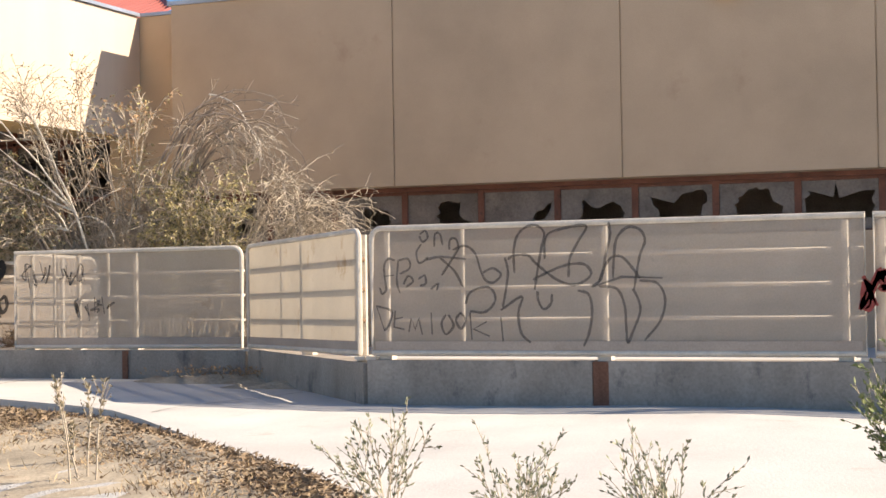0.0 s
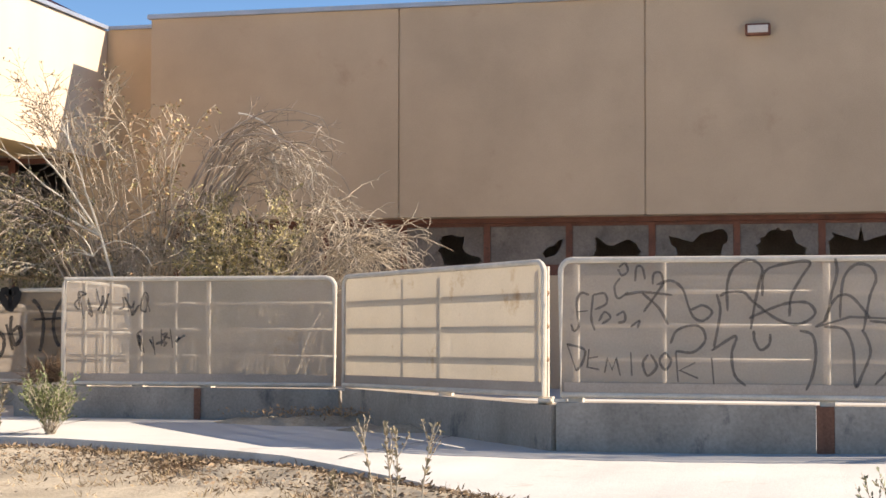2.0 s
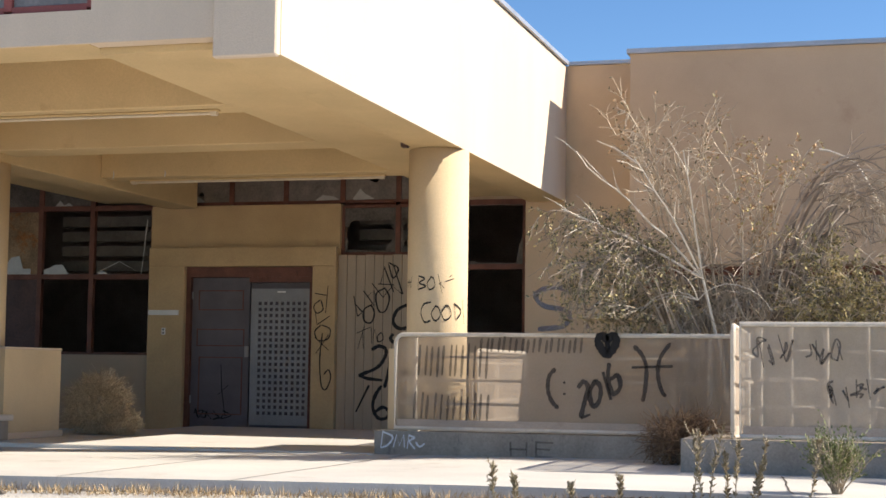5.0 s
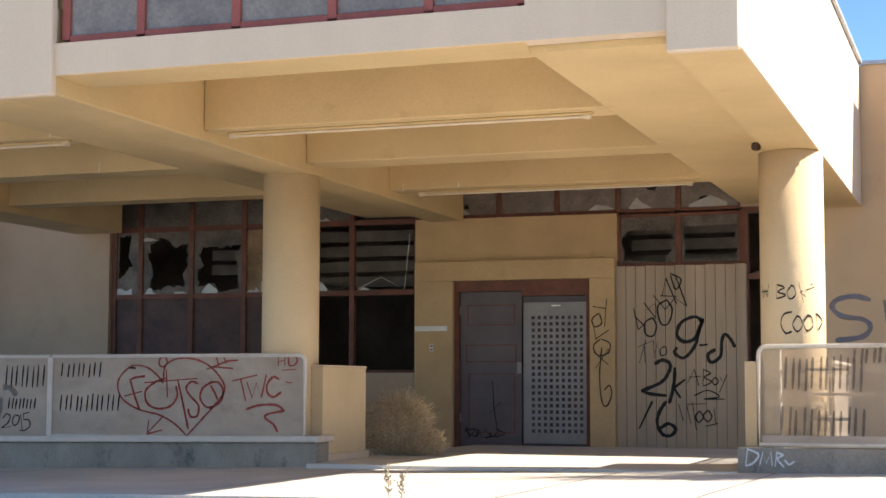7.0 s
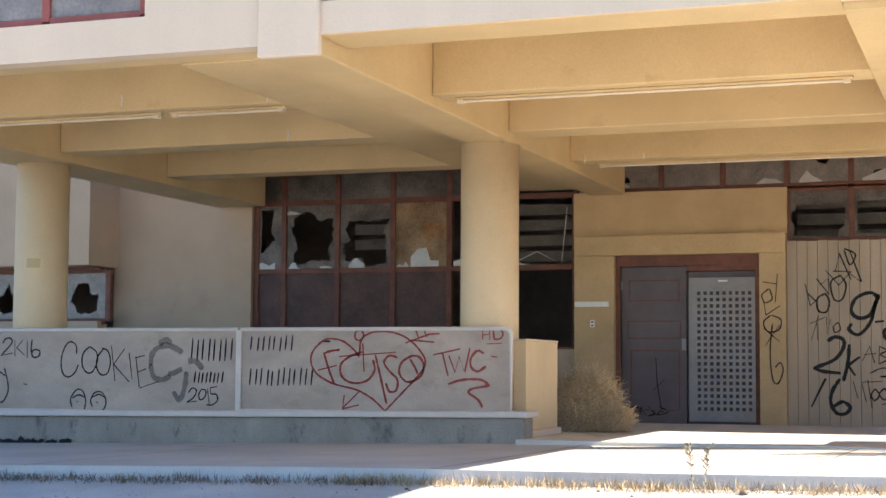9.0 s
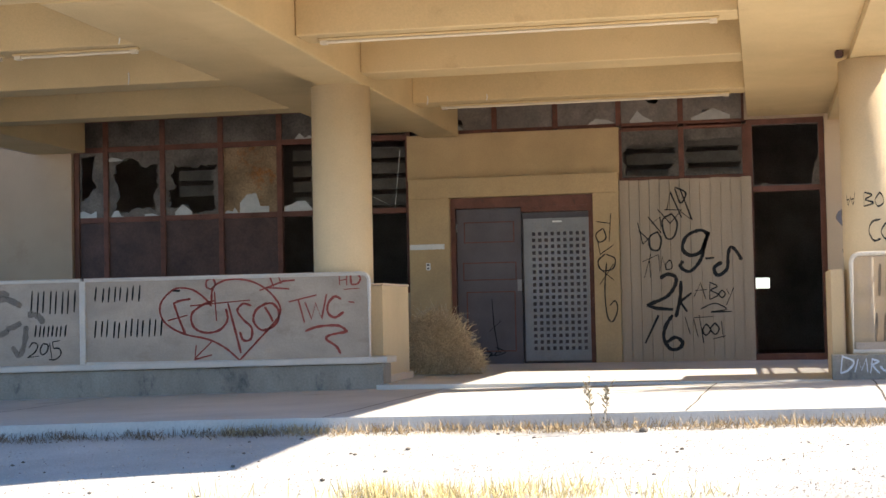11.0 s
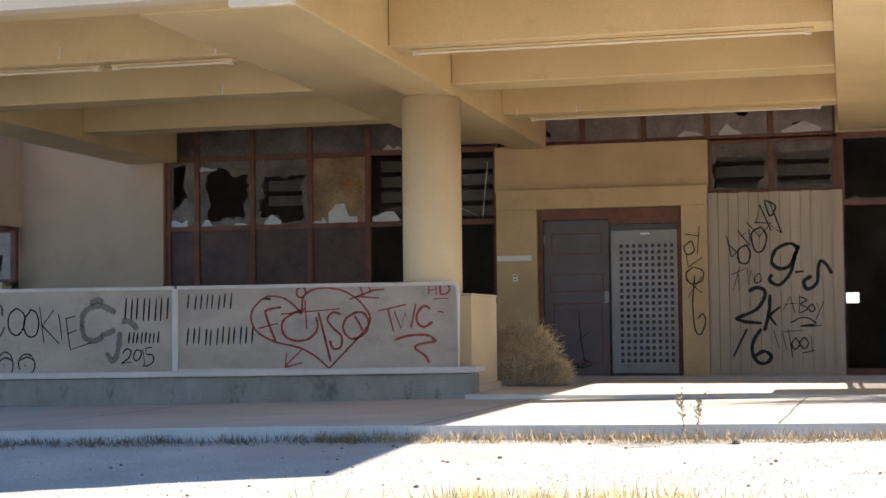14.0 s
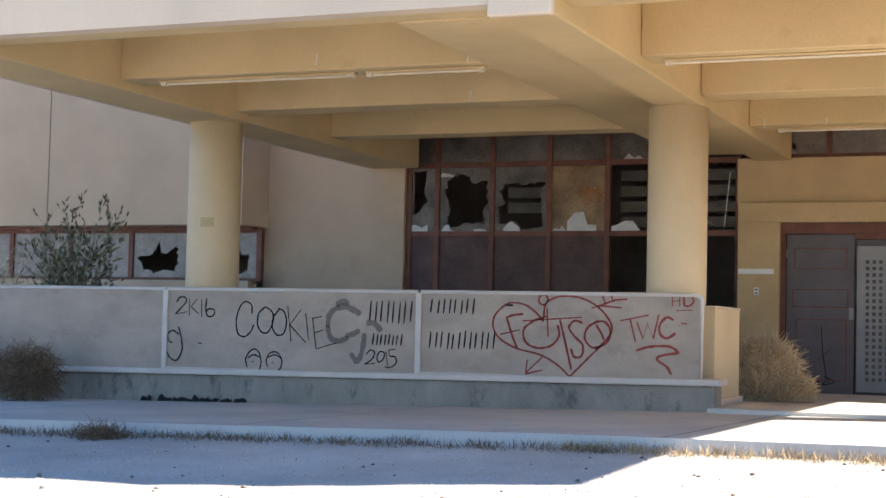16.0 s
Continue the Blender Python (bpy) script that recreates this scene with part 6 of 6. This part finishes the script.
tufts("dead_weeds_straw", [(x, curb_y(x) - abs(rng.gauss(0.4, 0.4)), rng.uniform(0.2, 1.6)) for x in steps(8.2, 15.0, 0.022)], 20, 0.085, STRAW, "pale dead straw among the weeds", 4, 1.0)
tufts("road_grass", [(rng.gauss(2.45, 0.5), rng.gauss(-12.35, 0.1), rng.uniform(0.4, 1.3)) for i in range(70)], 26, 0.13, STRAWPALE, "yellow dry grass growing out of the road", 5, 0.35)

# the dirt verge along the kerb's bend
bm = bmesh.new()
rows = []
for x in steps(6.5, 15.5, 0.25):
    cy = curb_y(x) - 0.02
    fade = min(1.0, max(0.0, (x - 6.5) / 2.5))
    wide = 0.05 + (2.6 + 0.35 * noise.noise((x * 0.8, 3, 0))) * fade
    rows.append([bm.verts.new((x, cy - wide * k, road_height(x, cy - wide * k) + 0.004 + 0.05 * fade * math.exp(-((k * wide - 0.3) / 0.35) ** 2) * (0.6 + noise.noise((x * 2, k * 5, 1))))) for k in (0, 0.05, 0.1, 0.16, 0.24, 0.34, 0.5, 0.75, 1.0)])
for r0, r1 in zip(rows, rows[1:]):
    for k in range(8):
        bm.faces.new((r0[k], r1[k], r1[k + 1], r0[k + 1]))
structure("verge", bm, DIRT, "dry tan dirt verge along the kerb", "verge")

# brown litter matted on the verge
rng = random.Random(61)
s = Soup()
for i in range(9000):
    x = rng.uniform(7.5, 15.2)
    y = curb_y(x) - 0.03 - abs(rng.gauss(0.18, 0.3))
    d = rand_dir(rng)
    d.z *= 0.35
    s.leaf(Vector((x, y, road_height(x, y) + 0.02 + 0.05 * rng.random() * math.exp(-((curb_y(x) - y - 0.3) / 0.4) ** 2))), d.normalized(), rand_dir(rng), rng.uniform(0.02, 0.06), rng.uniform(0.008, 0.02))
tagged(new("verge_litter", s.mesh("verge_litter", surface("dead_leaf_litter", (0.25, 0.18, 0.115), 0.9, 0.3, 5, 40, 0.0, island=0.5))), "matted dead leaves and stems on the dirt verge", "litter", kind="stuff")

# stones, windblown dirt and chips
rng = random.Random(5)
bm = bmesh.new()
for i in range(170):
    x = rng.uniform(-6, 16)
    y = curb_y(x) - rng.uniform(0.1, 3.4)
    r = rng.uniform(0.006, 0.02) * (1.8 if rng.random() < 0.06 else 1)
    bmesh.ops.create_icosphere(bm, subdivisions=1, radius=r, matrix=Matrix.Translation((x, y, road_height(x, y) + r * 0.3)) @ Matrix.Diagonal((1, rng.uniform(0.6, 1), 0.6, 1)))
tagged(new("road_stones", mesh_of("road_stones", bm, surface("grey_stone", (0.2, 0.17, 0.14), 0.9, 0.3, 8, 60, 0.3, island=0.4))), "small loose stones on the road", "stones", kind="stuff")


# loose gravel on the road, thicker away from the kerb
rng = random.Random(12)
chips, dark_chips = Soup(), Soup()
for i in range(34000):
    x = rng.uniform(-6.0, 10.0)
    y = curb_y(x) - 0.25 - 4.2 * rng.random() ** 0.7
    if x < 2.0 and rng.random() < 0.55:
        continue
    r = rng.uniform(0.004, 0.011)
    z = road_height(x, y) + r * 0.2
    a = rng.uniform(0, math.tau)
    ca, sa = math.cos(a) * r, math.sin(a) * r * rng.uniform(0.6, 1)
    soup = dark_chips if rng.random() < 0.07 else chips
    o = len(soup.v)
    soup.v += [(x + ca, y + sa, z - r * 0.3), (x - sa, y + ca, z - r * 0.3), (x - ca, y - sa, z - r * 0.3), (x + sa, y - ca, z - r * 0.3), (x + r * 0.2, y, z + r * 0.55)]
    soup.f += [(o, o + 1, o + 4), (o + 1, o + 2, o + 4), (o + 2, o + 3, o + 4), (o + 3, o, o + 4)]
for soup, nm, col in ((chips, "gravel", (0.56, 0.49, 0.40)), (dark_chips, "dark_gravel", (0.17, 0.14, 0.12))):
    me = soup.mesh(nm, surface("loose_" + nm, col, 0.9, 0.2, 4, 60, 0.0, island=0.3))
    tagged(new(nm, me), "loose tan gravel on the road" if nm == "gravel" else "dark chips among the gravel", "gravel", kind="stuff")


def dirt_heap(x, y, rx, ry, h, seed):
    rng = random.Random(seed)
    bm = bmesh.new()
    grid = []
    n = 14
    for i in range(n + 1):
        row = []
        for j in range(n + 1):
            u, v = i / n * 2 - 1, j / n * 2 - 1
            k = max(0, 1 - u * u - v * v)
            px, py = x + u * rx, y + v * ry
            row.append(bm.verts.new((px, py, slab_z(px, py) - 0.01 + h * k * (0.7 + 0.6 * noise.noise((px * 5, py * 5, seed))))))
        grid.append(row)
    for i in range(n):
        for j in range(n):
            bm.faces.new((grid[i][j], grid[i + 1][j], grid[i + 1][j + 1], grid[i][j + 1]))
    tagged(new("dirt_heap", mesh_of("dirt_heap", bm, DIRT, True)), "low heap of windblown dirt in the wall corner", "dirt", "dirt heaps")


dirt_heap(10.75, -7.35, 0.95, 0.35, 0.1, 1)
dirt_heap(11.6, -7.95, 0.5, 0.3, 0.07, 2)
lf = thing("leaf_litter", (10.9, -7.4, 0.03), "scatter of dead leaves and twigs on a dirt heap", "litter")
s = Soup()
for i in range(420):
    p = Vector((rng.gauss(10.9, 0.4), rng.gauss(-7.35, 0.1), 0))
    p.z = slab_z(p.x, p.y) + rng.uniform(0.06, 0.13)
    s.leaf(p, rand_dir(rng), rand_dir(rng), rng.uniform(0.02, 0.05), 0.015)
hang(s, "leaves", RUSTLEAF, lf, stuff=True)

# cracks in the pavement
CRACK = surface("dark_crack", (0.1, 0.085, 0.07), 0.95, 0.2, 5, 60, 0.0)
for x0, y0, x1, y1 in ((3.5, -9.55, 3.6, -5.65), (4.9, -9.5, 5.02, -5.57), (0.9, -9.6, 1.0, -5.3), (-2.6, -9.7, -2.55, -5.5), (8.9, -9.1, 8.7, -7.3), (11.9, -10.3, 12.2, -8.4), (-6.0, -9.7, -6.0, -5.5)):
    bm = bmesh.new()
    prev = None
    for i in range(15):
        t = i / 14
        x, y = x0 + (x1 - x0) * t + 0.03 * noise.noise((x0 * 3, t * 4, 2)), y0 + (y1 - y0) * t
        cur = [bm.verts.new((x + o, y, slab_z(x, y) + 0.003)) for o in (-0.007, 0.007)]
        if prev:
            bm.faces.new((prev[0], prev[1], cur[1], cur[0]))
        prev = cur
    structure("pavement_crack", bm, CRACK, "thin dark crack across the pavement", "crack")

# black scraps at the foot of the planter
rng = random.Random(91)
for k in range(7):
    x = -6.2 + k * 0.2 + rng.uniform(-0.05, 0.05)
    z = slab_z(x, -5.5)
    w, h = rng.uniform(0.1, 0.24), rng.uniform(0.03, 0.09)
    bm = bmesh.new()
    lo = [bm.verts.new((x + w * i / 5, -5.5 + rng.uniform(-0.03, 0.03), z)) for i in range(6)]
    hi = [bm.verts.new((x + w * i / 5, -5.46 + rng.uniform(-0.03, 0.02), z + h * rng.uniform(0.4, 1))) for i in range(6)]
    for i in range(5):
        bm.faces.new((lo[i], lo[i + 1], hi[i + 1], hi[i]))
    ob = new("plastic_scrap", mesh_of("plastic_scrap", bm, BLACK))
    sol = ob.modifiers.new("thickness", "SOLIDIFY")
    sol.thickness = 0.006
    tagged(ob, "crumpled black plastic scrap lying against the planter", "litter", "plastic scraps")
